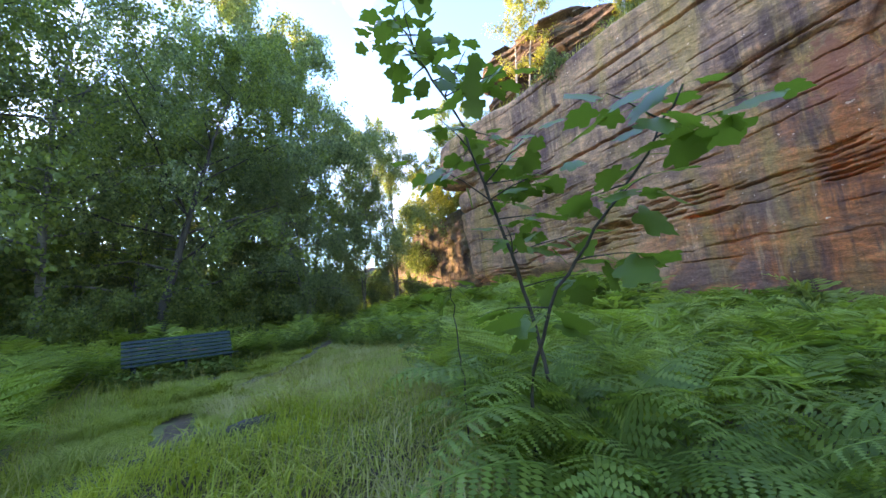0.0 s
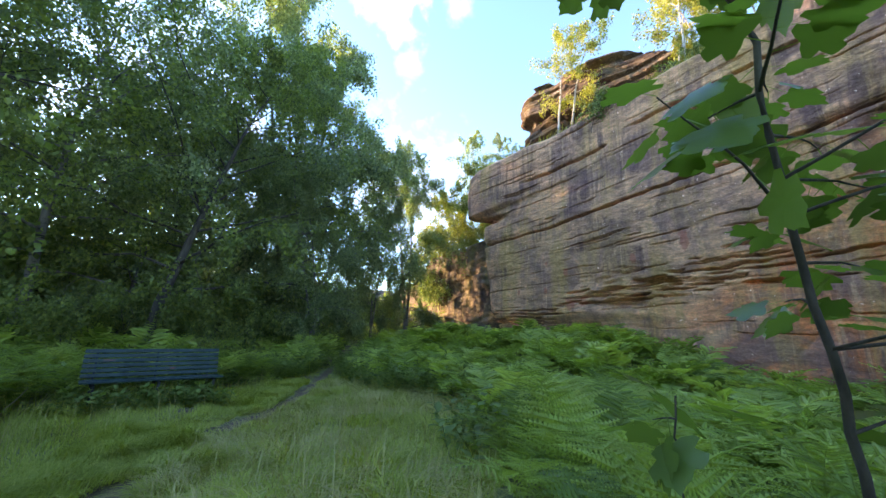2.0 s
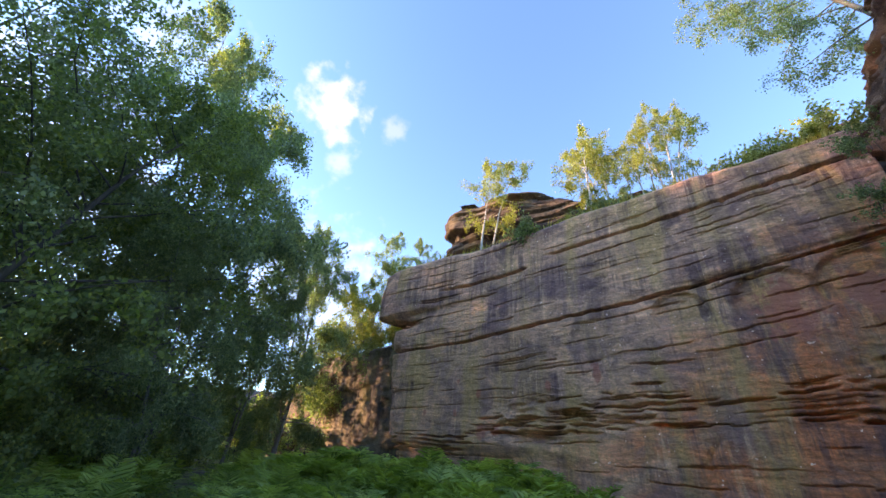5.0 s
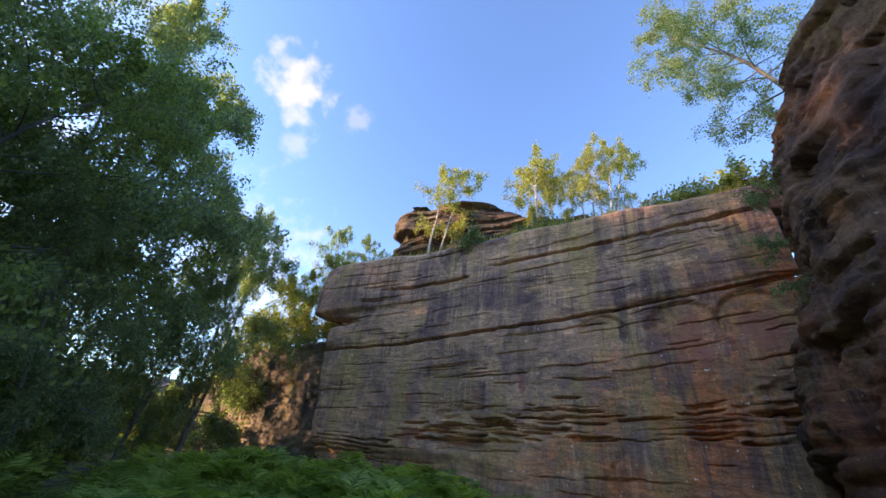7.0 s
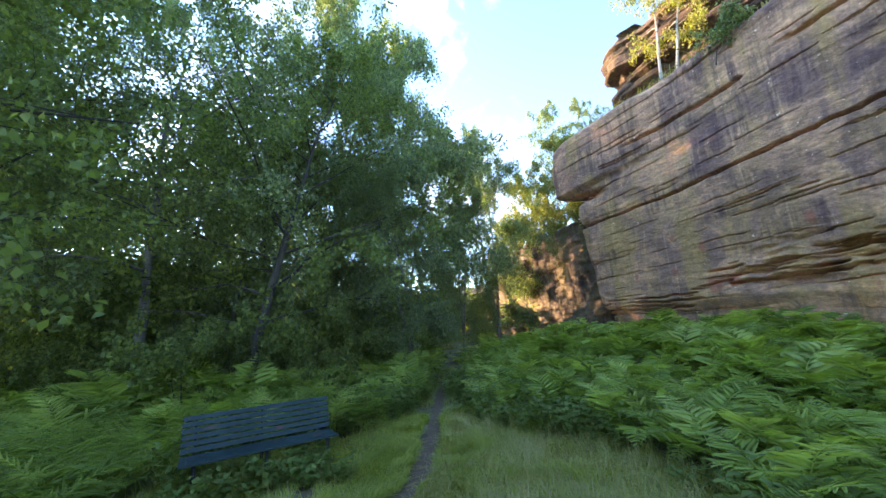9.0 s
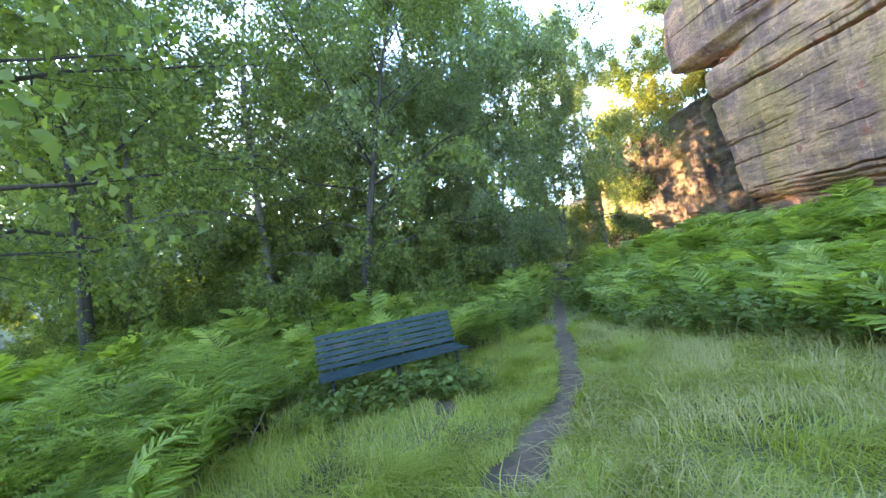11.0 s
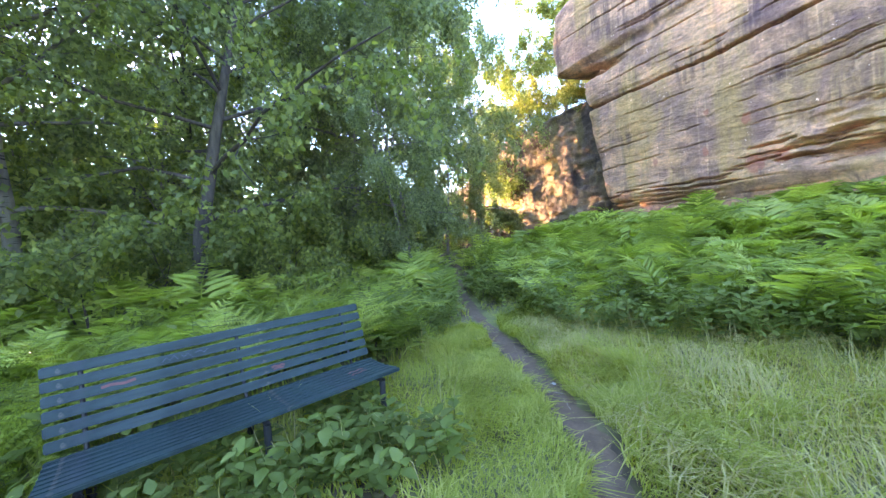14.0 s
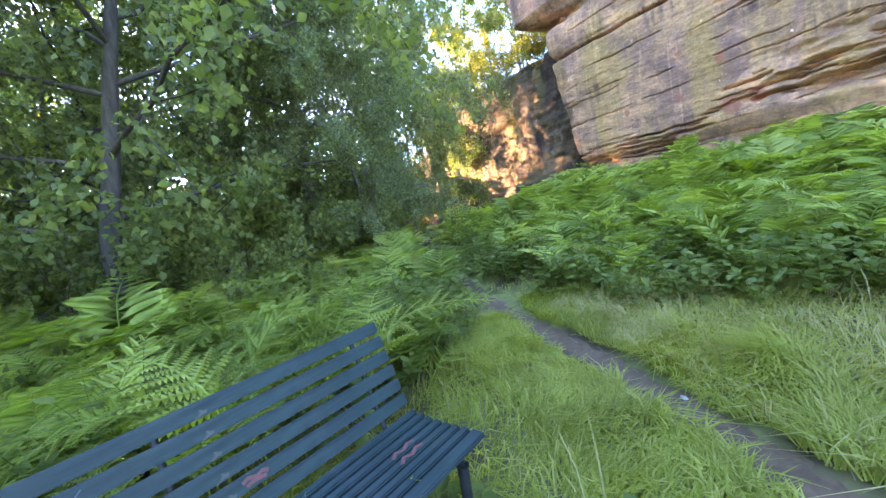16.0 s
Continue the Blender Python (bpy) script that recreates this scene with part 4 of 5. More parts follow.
LEDGE_B = "bushes on the rock ledges"
gorse = bush("ledge_bush", "sunlit yellow-green bush on the rock edge", 2.2, 17.6, 12.7, 31, 1.0, 1700, 0.09, LEAF_YELLOW, LEDGE_B)
for x, y, z, turn, sc in ((3.4, 17.8, 12.9, 50, 1.2), (0.9, 18.0, 12.7, 90, 0.9), (4.6, 17.4, 13.0, 140, 1.4), (2.7, 18.6, 13.1, 200, 1.5), (1.6, 18.5, 13.0, 290, 1.1), (3.9, 18.4, 13.2, 20, 1.7), (-5.6, 18.4, 12.8, 10, 0.6), (-16.6, 18.5, 7.4, 70, 0.9), (-19.4, 19.0, 7.3, 260, 0.8), (-22.0, 19.2, 7.2, 300, 0.9)):
    again(gorse, x, y, turn, sc, z)
tuft = bush("ledge_bush", "small grey-green bush rooted in the upper crack", -7.4, 16.1, 10.6, 32, 1.5, 1600, 0.12, LEAF_BIRCH, LEDGE_B)
for x, y, z, turn, sc in ((-22.8, 19.0, 3.2, 40, 1.2), (-24.0, 19.0, 4.6, 140, 1.3), (-23.2, 18.6, 1.0, 200, 1.4), (3.6, 14.4, 8.4, 80, 0.45), (3.9, 13.9, 9.9, 170, 0.55), (3.5, 14.2, 6.9, 10, 0.35), (-2.6, 17.8, 12.2, 60, 1.0), (-3.8, 17.7, 12.1, 200, 0.8), (-1.2, 17.8, 12.3, 20, 0.7)):
    again(tuft, x, y, turn, sc, z)


# ---------------------------------------------------------------- underwood
UNDER = "bushes under the trees"
under = bush("understorey_bush", "dark leafy bush in the shade of the wood", -13.6, 3.4, None, 41, 2.4, 3600, 0.125, LEAF_DARK, UNDER)
r_u = np.random.default_rng(5)
for k in range(22):
    x = -12.8 - 5.0 * r_u.random()
    y = -8.5 + 15.0 * (k + r_u.random()) / 22
    if y > 3.6 + (-10.0 - x) * 0.62:
        continue
    again(under, x, y, 360 * r_u.random(), 0.45 + 0.4 * r_u.random())
for k in range(34):
    again(under, -19 - 15 * r_u.random(), -13 + 23 * (k + r_u.random()) / 34, 360 * r_u.random(), 1.0 + 0.9 * r_u.random())
for x, y, sc in ((-25, 12.2, 0.8), (-27, 14.5, 1.1), (-29.5, 17.5, 1.3), (-31, 13, 1.4), (-24.0, 15.8, 0.6), (-26.5, 17.3, 0.8), (-34, 18, 1.6), (-33, 21, 1.5), (-8.6, -6.2, 0.8), (-5.0, -8.0, 1.0), (-2.0, -9.0, 1.1), (2.0, -8.5, 1.2), (6.0, -6.0, 1.3), (9.5, -1.0, 1.4), (10.5, 3.0, 1.3)):
    again(under, x, y, 90 * sc * x, sc)


# ---------------------------------------------------------------- bracken
def frond_template(seed, pairs, detail):
    """One bracken frond of unit length: a bare stalk, an arching midrib and tapering pinnae."""
    r = np.random.default_rng(seed)
    n = 24
    ang = np.radians(np.interp(np.linspace(0, 1, n), [0, 0.3, 0.62, 1.0], [83, 68, 14, -18]) + r.normal(0, 7))
    step = 1.0 / (n - 1)
    P = np.zeros((n, 3))
    P[1:, 1] = np.cumsum(np.cos(ang[:-1])) * step
    P[1:, 2] = np.cumsum(np.sin(ang[:-1])) * step
    P[:, 0] = 0.05 * np.sin(np.linspace(0, 2.5, n)) * r.normal()
    ts = np.linspace(0.28, 0.985, pairs)
    at = np.concatenate(([0.0, 0.12, 0.22], ts)) * (n - 1)
    rib = np.stack([np.interp(at, np.arange(n), P[:, k]) for k in range(3)], 1)
    V0, ribf = tube(rib, np.linspace(0.0075, 0.0015, len(rib)), 3)
    m = {3: 11, 2: 3, 1: 2}[detail]
    reach = {3: 0.33, 2: 0.34, 1: 0.40}[detail]
    wide = {3: 0.120, 2: 0.092, 1: 0.135}[detail]
    g = 1.0 / m
    mids = [(0, q * g, 0.012 - 0.12 * (q * g) ** 2) for q in range(m + 1)]
    edge, tri = [], []
    for q in range(m):
        w = wide * (1 - q * g) ** 0.7 + 0.012
        for sgn in (-1, 1):
            tri.append((q, m + 1 + len(edge), q + 1))
            if detail < 3 and q < m - 1:
                tri.append((m + 1 + len(edge), m + 3 + len(edge), q + 1))
            edge.append((sgn * w, (q + 0.62) * g, -0.02 - 0.12 * (q * g) ** 2))
    tv, tri = np.array(mids + edge, float), np.array(tri)
    verts, faces, count = [V0], [], len(V0)
    for k, t in enumerate(ts):
        i = min(int(t * (n - 1)), n - 2)
        T = np.array([0, math.cos(ang[i]), math.sin(ang[i])])
        N = np.array([0, -math.sin(ang[i]), math.cos(ang[i])])
        rel = (t - 0.28) / 0.72
        ln = reach * (1 - rel) ** 0.8 * (0.75 + 0.25 * min(1, rel / 0.12)) + 0.015
        for sgn in (-1, 1):
            d = np.array([sgn * 1.0, 0, 0]) + T * (0.30 + 0.3 * rel + r.normal(0, 0.09)) + N * (0.06 + r.normal(0, 0.13))
            M = frames(d[None], (N + r.normal(0, 0.22, 3))[None])[0] * ln * (0.8 + 0.3 * r.random())
            verts.append(tv[1:] @ M.T + rib[k + 3])
            root = (k + 3) * 3 + (0 if sgn < 0 else 1)
            faces.append(np.where(tri == 0, root, tri + count - 1))
            count += len(tv) - 1
    return np.concatenate(verts), [ribf, np.concatenate(faces)]


RIGHT_X = [-22, -14, -10, -8, -6.6, -4.2, -2.9, -1.9, -1.0, -0.2, 0.6, 2.0, 6.0]
RIGHT_Y = [13.5, 8.3, 6.6, 6.2, 6.9, 6.5, 4.8, 3.6, 3.05, 2.75, 2.6, 2.6, 3.0]
LEFT_X = [-16, -12.8, -10.5, -9.2, -8.95, -8.75, -7.5, -7.0, -5.0, -3.6, -2.2, -1.0, 1.0, 6.0]
LEFT_Y = [8.9, 6.6, 5.2, 4.2, 3.3, 0.9, 0.55, 0.25, 0.25, 0.55, 0.65, 0.2, -0.9, -1.4]


def fern_room(x, y):
    edge = 1.5 * (fbm(np.asarray(x) * 0.9, np.asarray(y) * 0.9, 77, 3) - 0.5) * (1 - 0.9 * smooth(x, -2.6, -1.6))
    right = (y > np.interp(x, RIGHT_X, RIGHT_Y) + edge) & (y < 15.6) & (x < 3.4)
    left = (y < np.interp(x, LEFT_X, LEFT_Y) + edge * 0.3) & (y > -7.5)
    clearing = np.hypot(x + 1.4, y - 2.0) < 1.45
    return (right & ~clearing) | left


FROND_HI = [frond_template(200 + k, 15, 3) for k in range(7)]
FROND_MID = [frond_template(210 + k, 16, 2) for k in range(6)]
FROND_LO = [frond_template(220 + k, 11, 1) for k in range(5)]


def bracken(name, label, xy, templates, seed, per=(3, 5), size=(0.75, 1.15), mat=FERN, lift=0.0):
    """Clumps of fronds round each place, joined."""
    r = np.random.default_rng(seed)
    pile = Pile()
    who, O, yaw, tilt, sc = [], [], [], [], []
    for x, y in xy:
        z = float(ground_z(x, y)) - 0.02
        a0 = r.random() * 6.28
        m = r.integers(per[0], per[1] + 1)
        grow = (size[0] + (size[1] - size[0]) * r.random()) * (0.45 + 1.1 * float(fbm(x * 0.7, y * 0.7, 301)))
        for k in range(m):
            who.append(r.integers(0, len(templates)))
            O.append((x + r.normal(0, 0.06), y + r.normal(0, 0.06), z + lift))
            yaw.append(a0 + k * 6.28 / m + r.normal(0, 0.45))
            tilt.append(r.normal(0, 0.26))
            sc.append(grow * (0.55 + 0.7 * r.random()))
    who, O, yaw, tilt, sc = np.array(who), np.array(O), np.array(yaw), np.array(tilt), np.array(sc)
    for w, (tv, tf) in enumerate(templates):
        s = who == w
        if not s.any():
            continue
        c, sn = np.cos(yaw[s]), np.sin(yaw[s])
        ct, st = np.cos(tilt[s]), np.sin(tilt[s])
        zero = np.zeros_like(c)
        Rz = np.stack([np.stack([c, -sn, zero], -1), np.stack([sn, c, zero], -1), np.stack([zero, zero, zero + 1], -1)], 1)
        Rx = np.stack([np.stack([zero + 1, zero, zero], -1), np.stack([zero, ct, -st], -1), np.stack([zero, st, ct], -1)], 1)
        M = np.einsum("nij,njk->nik", Rz, Rx) * sc[s][:, None, None]
        V, F = spread(tv, tf, M, O[s])
        pile.add(V, *F)
    ob = thing(name, pile.mesh(name), mat, None, label, "fern", "", "stuff")
    return ob


def scatter(seed, box, spacing, keep):
    r = np.random.default_rng(seed)
    x = np.arange(box[0], box[1], spacing)
    y = np.arange(box[2], box[3], spacing)
    X, Y = np.meshgrid(x, y)
    X, Y = X + r.uniform(-0.5, 0.5, X.shape) * spacing, Y + r.uniform(-0.5, 0.5, Y.shape) * spacing
    ok = keep(X, Y)
    return np.stack([X[ok], Y[ok]], 1)




def close_by(x, y):
    return fern_room(x, y) & (y > -2.0) & (((x > -4.2) & (x < 2.2) & (y < 4.8)) | ((x < -6.4) & (x > -9.9) & (y < 4.2)))


def middle(x, y):
    return fern_room(x, y) & ~close_by(x, y) & (x > -12.5) & (x < 2.6) & (y > -3.0) & (y < 10.0)


def outer(x, y):
    return fern_room(x, y) & ~close_by(x, y) & ~middle(x, y)


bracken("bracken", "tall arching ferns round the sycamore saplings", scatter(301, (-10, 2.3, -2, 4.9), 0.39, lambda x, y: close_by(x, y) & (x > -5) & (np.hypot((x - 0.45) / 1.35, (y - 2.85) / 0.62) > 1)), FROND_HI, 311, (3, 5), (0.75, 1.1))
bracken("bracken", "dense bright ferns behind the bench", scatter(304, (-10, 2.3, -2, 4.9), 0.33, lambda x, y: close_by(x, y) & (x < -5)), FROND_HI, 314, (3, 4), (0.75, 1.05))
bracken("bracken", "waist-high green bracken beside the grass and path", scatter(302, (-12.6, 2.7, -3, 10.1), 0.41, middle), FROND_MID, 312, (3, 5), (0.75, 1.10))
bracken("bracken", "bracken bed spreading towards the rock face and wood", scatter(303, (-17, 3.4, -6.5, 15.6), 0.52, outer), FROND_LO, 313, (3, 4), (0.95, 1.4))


# ---------------------------------------------------------------- grass
def grass(name, label, xy, seed, height, width, mat, bend=0.5, level=ground_z):
    r = np.random.default_rng(seed)
    n = len(xy)
    h = height(xy[:, 0], xy[:, 1]) * (0.55 + 0.8 * r.random(n))
    a = 14.0 * fbm(xy[:, 0] * 1.1, xy[:, 1] * 1.1, seed, 2) + r.normal(0, 0.95, n)
    lean = bend * (0.3 + r.random(n))
    O = np.stack([xy[:, 0], xy[:, 1], level(xy[:, 0], xy[:, 1]) - 0.01], 1)
    side = np.stack([-np.sin(a), np.cos(a), 0 * a], 1) * (width * (0.7 + 0.6 * r.random(n)))[:, None]
    out = np.stack([np.cos(a), np.sin(a), 0 * a], 1)
    up = np.array([[0, 0, 1.0]])
    p1 = O + (out * 0.25 * lean[:, None] + up * 0.5) * h[:, None]
    p2 = O + (out * 0.9 * lean[:, None] + up * (0.92 - 0.25 * lean[:, None])) * h[:, None]
    V = np.stack([O - side, O + side, p1 - side * 0.8, p1 + side * 0.8, p2], 1).reshape(-1, 3)
    b = (np.arange(n) * 5)[:, None]
    return thing(name, mesh_from(name, V, [b + np.array([[0, 1, 3]]), b + np.array([[0, 3, 2]]), b + np.array([[2, 3, 4]])]), mat, None, label, "grass", "", "stuff")


def grass_height(x, y):
    d = way_distance(x, y)
    tall = 0.05 + 0.12 * fbm(x * 0.8, y * 0.8, 88) + 0.16 * smooth(vnoise(x * 3.1, y * 3.1, 86), 0.45, 0.9)
    d = np.where((x > -1.9) | (np.abs(x + 4.75) < 0.55), 0.9, d)
    tall = tall * (0.55 + 0.45 * smooth(np.hypot((x + 6.9) / 0.9, (y - 2.2) / 1.1), 0.7, 1.2))
    return tall * (0.6 + 0.4 * smooth(d, 0.2, 0.9)) + 0.18 * smooth(d, 0.7, 1.6) * (fbm(x * 0.5, y * 0.5, 89) - 0.3)


def lawn(x, y):
    d = way_distance(x, y)
    bare = ((x + 6.95) / 0.22) ** 2 + ((y - 2.35) / 0.13) ** 2 < 0.6 + 0.8 * vnoise(x * 9, y * 9, 87)
    return ~fern_room(x, y) & ((d > 0.06 + 0.24 * fbm(x * 2.6, y * 2.6, 90)) | (x > -1.85) | (np.abs(x + 4.75) < 0.55)) & ~bare & (y < 15)


g_near = scatter(401, (-9.6, 1.8, -0.8, 7.8), 0.028, lambda x, y: lawn(x, y) & (x < 1.6))
g_far = scatter(402, (-15.5, -9.4, 2.0, 10.0), 0.06, lawn)
g_edge = scatter(406, (-9.6, -3.0, 0.8, 6.2), 0.019, lambda x, y: lawn(x, y) & (way_distance(x, y) < 0.9))
grass("grass", "uneven green meadow grass along the path", np.concatenate([g_near, g_edge, g_far]), 411, grass_height, 0.0044, GRASS, 1.5)
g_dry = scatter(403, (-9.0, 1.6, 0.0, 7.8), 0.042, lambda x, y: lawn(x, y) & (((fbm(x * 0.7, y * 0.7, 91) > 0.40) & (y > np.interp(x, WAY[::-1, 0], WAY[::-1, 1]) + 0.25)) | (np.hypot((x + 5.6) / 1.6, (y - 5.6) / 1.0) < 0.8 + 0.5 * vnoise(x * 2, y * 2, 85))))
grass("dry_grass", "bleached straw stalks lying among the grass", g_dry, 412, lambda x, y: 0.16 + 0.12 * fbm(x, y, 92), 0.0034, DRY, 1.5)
g_seed = scatter(404, (-9.0, 1.2, 0.4, 7.4), 0.17, lambda x, y: lawn(x, y) & (way_distance(x, y) > 0.8))
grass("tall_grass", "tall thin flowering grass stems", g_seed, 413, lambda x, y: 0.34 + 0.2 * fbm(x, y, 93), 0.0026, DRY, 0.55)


LEDGE_GRASS = leaf_material("ledge_grass", (0.22, 0.21, 0.07), (0.34, 0.31, 0.11), (0.46, 0.40, 0.18), 0.4)
g_ledge = scatter(405, (-14.5, 4.2, 16.15, 18.8), 0.11, lambda x, y: fbm(x * 0.9, y * 0.9, 99) > 0.42)
grass("ledge_grass", "sunlit yellow grass along the top of the rock", g_ledge, 414, lambda x, y: 0.30 + 0.2 * fbm(x, y, 100), 0.016, LEDGE_GRASS, 0.9,
      lambda x, y: main_top(x, 16.0 + 0 * x) + 0.22 * (y - 16.1) - 0.06)


# ---------------------------------------------------------------- herbs
def herb_meshes(seed, height, leaves, leaf, width=0.62):
    """A leafy herb: a few stems with pairs of broad leaves."""
    r = np.random.default_rng(seed)
    pile = Pile()
    pos, dirs, sz = [], [], []
    for s in range(5):
        d = np.array([r.normal(0, 0.35), r.normal(0, 0.35), 1.0])
        P = branch_points(r, (r.normal(0, 0.08), r.normal(0, 0.08), 0), d, height * (0.6 + 0.5 * r.random()), 0.03, 0.12, 6)
        V, F = tube(P, np.linspace(0.004, 0.0015, 6), 3)
        pile.add(V, F)
        for k in range(leaves):
            f = 1 + 3.99 * (k + r.random()) / leaves
            i = int(f)
            pos.append(P[i] + (P[min(i + 1, 5)] - P[i]) * (f - i))
            a = k * 2.4 + r.random()
            dirs.append((math.cos(a), math.sin(a), 0.25 + r.normal(0, 0.25)))
            sz.append(leaf * (0.6 + 0.7 * r.random()))
    tv = np.array([(0, 0, 0), (-0.5 * width, 0.35, 0.08), (0, 0.4, 0), (0.5 * width, 0.35, 0.08), (-0.33 * width, 0.72, 0.02), (0.33 * width, 0.72, 0.02), (0, 1.0, -0.1)])
    tf = [np.array([(0, 2, 1), (0, 3, 2), (1, 2, 4), (2, 3, 5), (2, 6, 4), (2, 5, 6)])]
    M = frames(np.array(dirs), np.tile([0.05, 0.02, 1.0], (len(dirs), 1))) * np.array(sz)[:, None, None]
    V, F = spread(tv, tf, M, np.array(pos))
    pile.add(V, *F)
    return np.concatenate(pile.v), [np.concatenate(f) for f in pile.f.values()]


def herbs(name, label, xy, seed, mat, height=0.45, leaf=0.10, count=8):
    r = np.random.default_rng(seed)
    pile = Pile()
    temps = [herb_meshes(seed + k, height, count, leaf) for k in range(4)]
    who = r.integers(0, 4, len(xy))
    for w, (tv, tf) in enumerate(temps):
        s = who == w
        if not s.any():
            continue
        a, sc = r.random(s.sum()) * 6.28, 0.7 + 0.6 * r.random(s.sum())
        c, sn, zero = np.cos(a), np.sin(a), np.zeros(s.sum())
        M = np.stack([np.stack([c, -sn, zero], -1), np.stack([sn, c, zero], -1), np.stack([zero, zero, zero + 1], -1)], 1) * sc[:, None, None]
        O = np.stack([xy[s, 0], xy[s, 1], ground_z(xy[s, 0], xy[s, 1])], 1)
        V, F = spread(tv, tf, M, O)
        pile.add(V, *F)
    return thing(name, pile.mesh(name), mat, None, label, "plants", "", "stuff")


def fringe(x, y):
    a = y - np.interp(x, RIGHT_X, RIGHT_Y)
    b = np.interp(x, LEFT_X, LEFT_Y) - y
    return ((a > -0.7) & (a < 1.0) & (fbm(x * 1.3, y * 1.3, 94) > 0.45) & (x > -13) & (x < -2.5)) | ((b > -0.2) & (b < 0.7) & (x < -8.6) & (x > -13)) | ((b > 0.2) & (b < 3.5) & (x < -8.9) & (x > -11.5) & (fbm(x, y, 95) > 0.52))


herbs("nettles", "nettles and bramble leaves edging the bracken", scatter(501, (-13, -1, -2, 8.6), 0.23, fringe), 511, HERB, 0.55, 0.10, 9)
front = scatter(502, (-8.2, -7.15, 0.8, 2.9), 0.16, lambda x, y: fbm(x * 2, y * 2, 96) > 0.42)
herbs("brambles", "bramble and nettle leaves mixed into the ferns behind the bench", scatter(503, (-10.6, -6.8, -1.8, 4.0), 0.36, lambda x, y: close_by(x, y) & (x < -5) & (fbm(x, y, 98) > 0.45)), 513, HERB, 0.75, 0.10, 9)
herbs("dock_plants", "broad-leaved weeds growing under the bench seat", front, 512, HERB, 0.31, 0.085, 8)


# ---------------------------------------------------------------- sycamore sapling
def sycamore_leaf():
    """A five-lobed leaf with a stalk, slightly cupped."""
    lobes = [(-0.50, 0.05), (-0.38, 0.22), (-0.60, 0.38), (-0.55, 0.50), (-0.46, 0.64), (-0.32, 0.60), (-0.25, 0.78), (-0.12, 0.84), (0.0, 1.0)]
    rim = [(0.0, 0.0), (-0.18, -0.06), (-0.40, -0.06)] + lobes
    rim = rim + [(-x, y) for x, y in reversed(rim[1:-1])]
    V = [(0, 0.34, 0.0)] + [(x, y, -0.10 * (x * x + 0.6 * (y - 0.35) ** 2) * 2 + 0.02 * ((k % 2) - 0.5)) for k, (x, y) in enumerate(rim)]
    n = len(rim)
    F = [(0, 1 + (k + 1) % n, 1 + k) for k in range(n)]
    V += [(-0.012, -0.55, 0.03), (0.012, -0.55, 0.03), (0.012, 0.0, 0.005), (-0.012, 0.0, 0.005)]
    b = 1 + n
    F += [(b, b + 1, b + 2), (b, b + 2, b + 3)]
    return np.array(V, float), [np.array(F)]


SYC_V, SYC_F = sycamore_leaf()


def sapling(label, stem, radius, twigs, seed, leaf=0.15, tip=8):
    """A young sycamore: one stem, thin side twigs and paired lobed leaves."""
    r = np.random.default_rng(seed)
    ob = tagged(new("sycamore_sapling"), label, "sapling", "sycamore saplings by the start of the path")
    S = np.array(stem, float)
    L = np.linspace(0, len(S) - 1, 24)
    P = np.stack([np.interp(L, np.arange(len(S)), S[:, k]) for k in range(3)], 1)
    P[1:-1] += r.normal(0, 0.006, (22, 3))
    V, F = tube(P, np.linspace(radius, radius * 0.35, 24), 8)
    thing("stem", mesh_from("stem", V, [F], True), STEM, ob)
    pos, dirs = [], []
    for f, az, ln, rise in twigs:
        i = f * 23
        p = P[int(i)]
        B = branch_points(r, p, (math.cos(radians(az)), math.sin(radians(az)), rise), ln, 0.03, 0.06, 6)
        V, F = tube(B, np.linspace(radius * 0.4, radius * 0.15, 6), 5)
        thing("twig", mesh_from("twig", V, [F], True), STEM, ob)
        for k in range(int(3 + ln * 12)):
            q = 0.3 + 0.7 * (k + r.random() * 0.5) / (3 + ln * 12)
            j = min(4, int(q * 5))
            pos.append(B[j] + (B[j + 1] - B[j]) * (q * 5 - j))
            dirs.append((math.cos(radians(az) + (-1) ** k * 1.1), math.sin(radians(az) + (-1) ** k * 1.1), -0.45 + r.normal(0, 0.4)))
        pos.append(B[-1])
        dirs.append((math.cos(radians(az)), math.sin(radians(az)), -0.2))
    for k in range(tip):
        pos.append(P[-1 - k // 3 * 2])
        a = k * 1.9
        dirs.append((math.cos(a), math.sin(a), -0.15 + r.normal(0, 0.3)))
    pos, dirs = np.array(pos), np.array(dirs)
    n = len(pos)
    sz = leaf * (0.65 + 0.6 * r.random(n))
    M = frames(dirs, np.stack([r.normal(0, 0.45, n), r.normal(0, 0.45, n), np.ones(n)], 1)) * sz[:, None, None]
    O = pos + M[:, :, 1] * 0.55
    for k in range(n):
        V = np.einsum("ij,vj->vi", M[k], SYC_V) + O[k]
        thing("leaf", mesh_from("leaf", V, SYC_F), SYCAMORE, ob)
    return ob


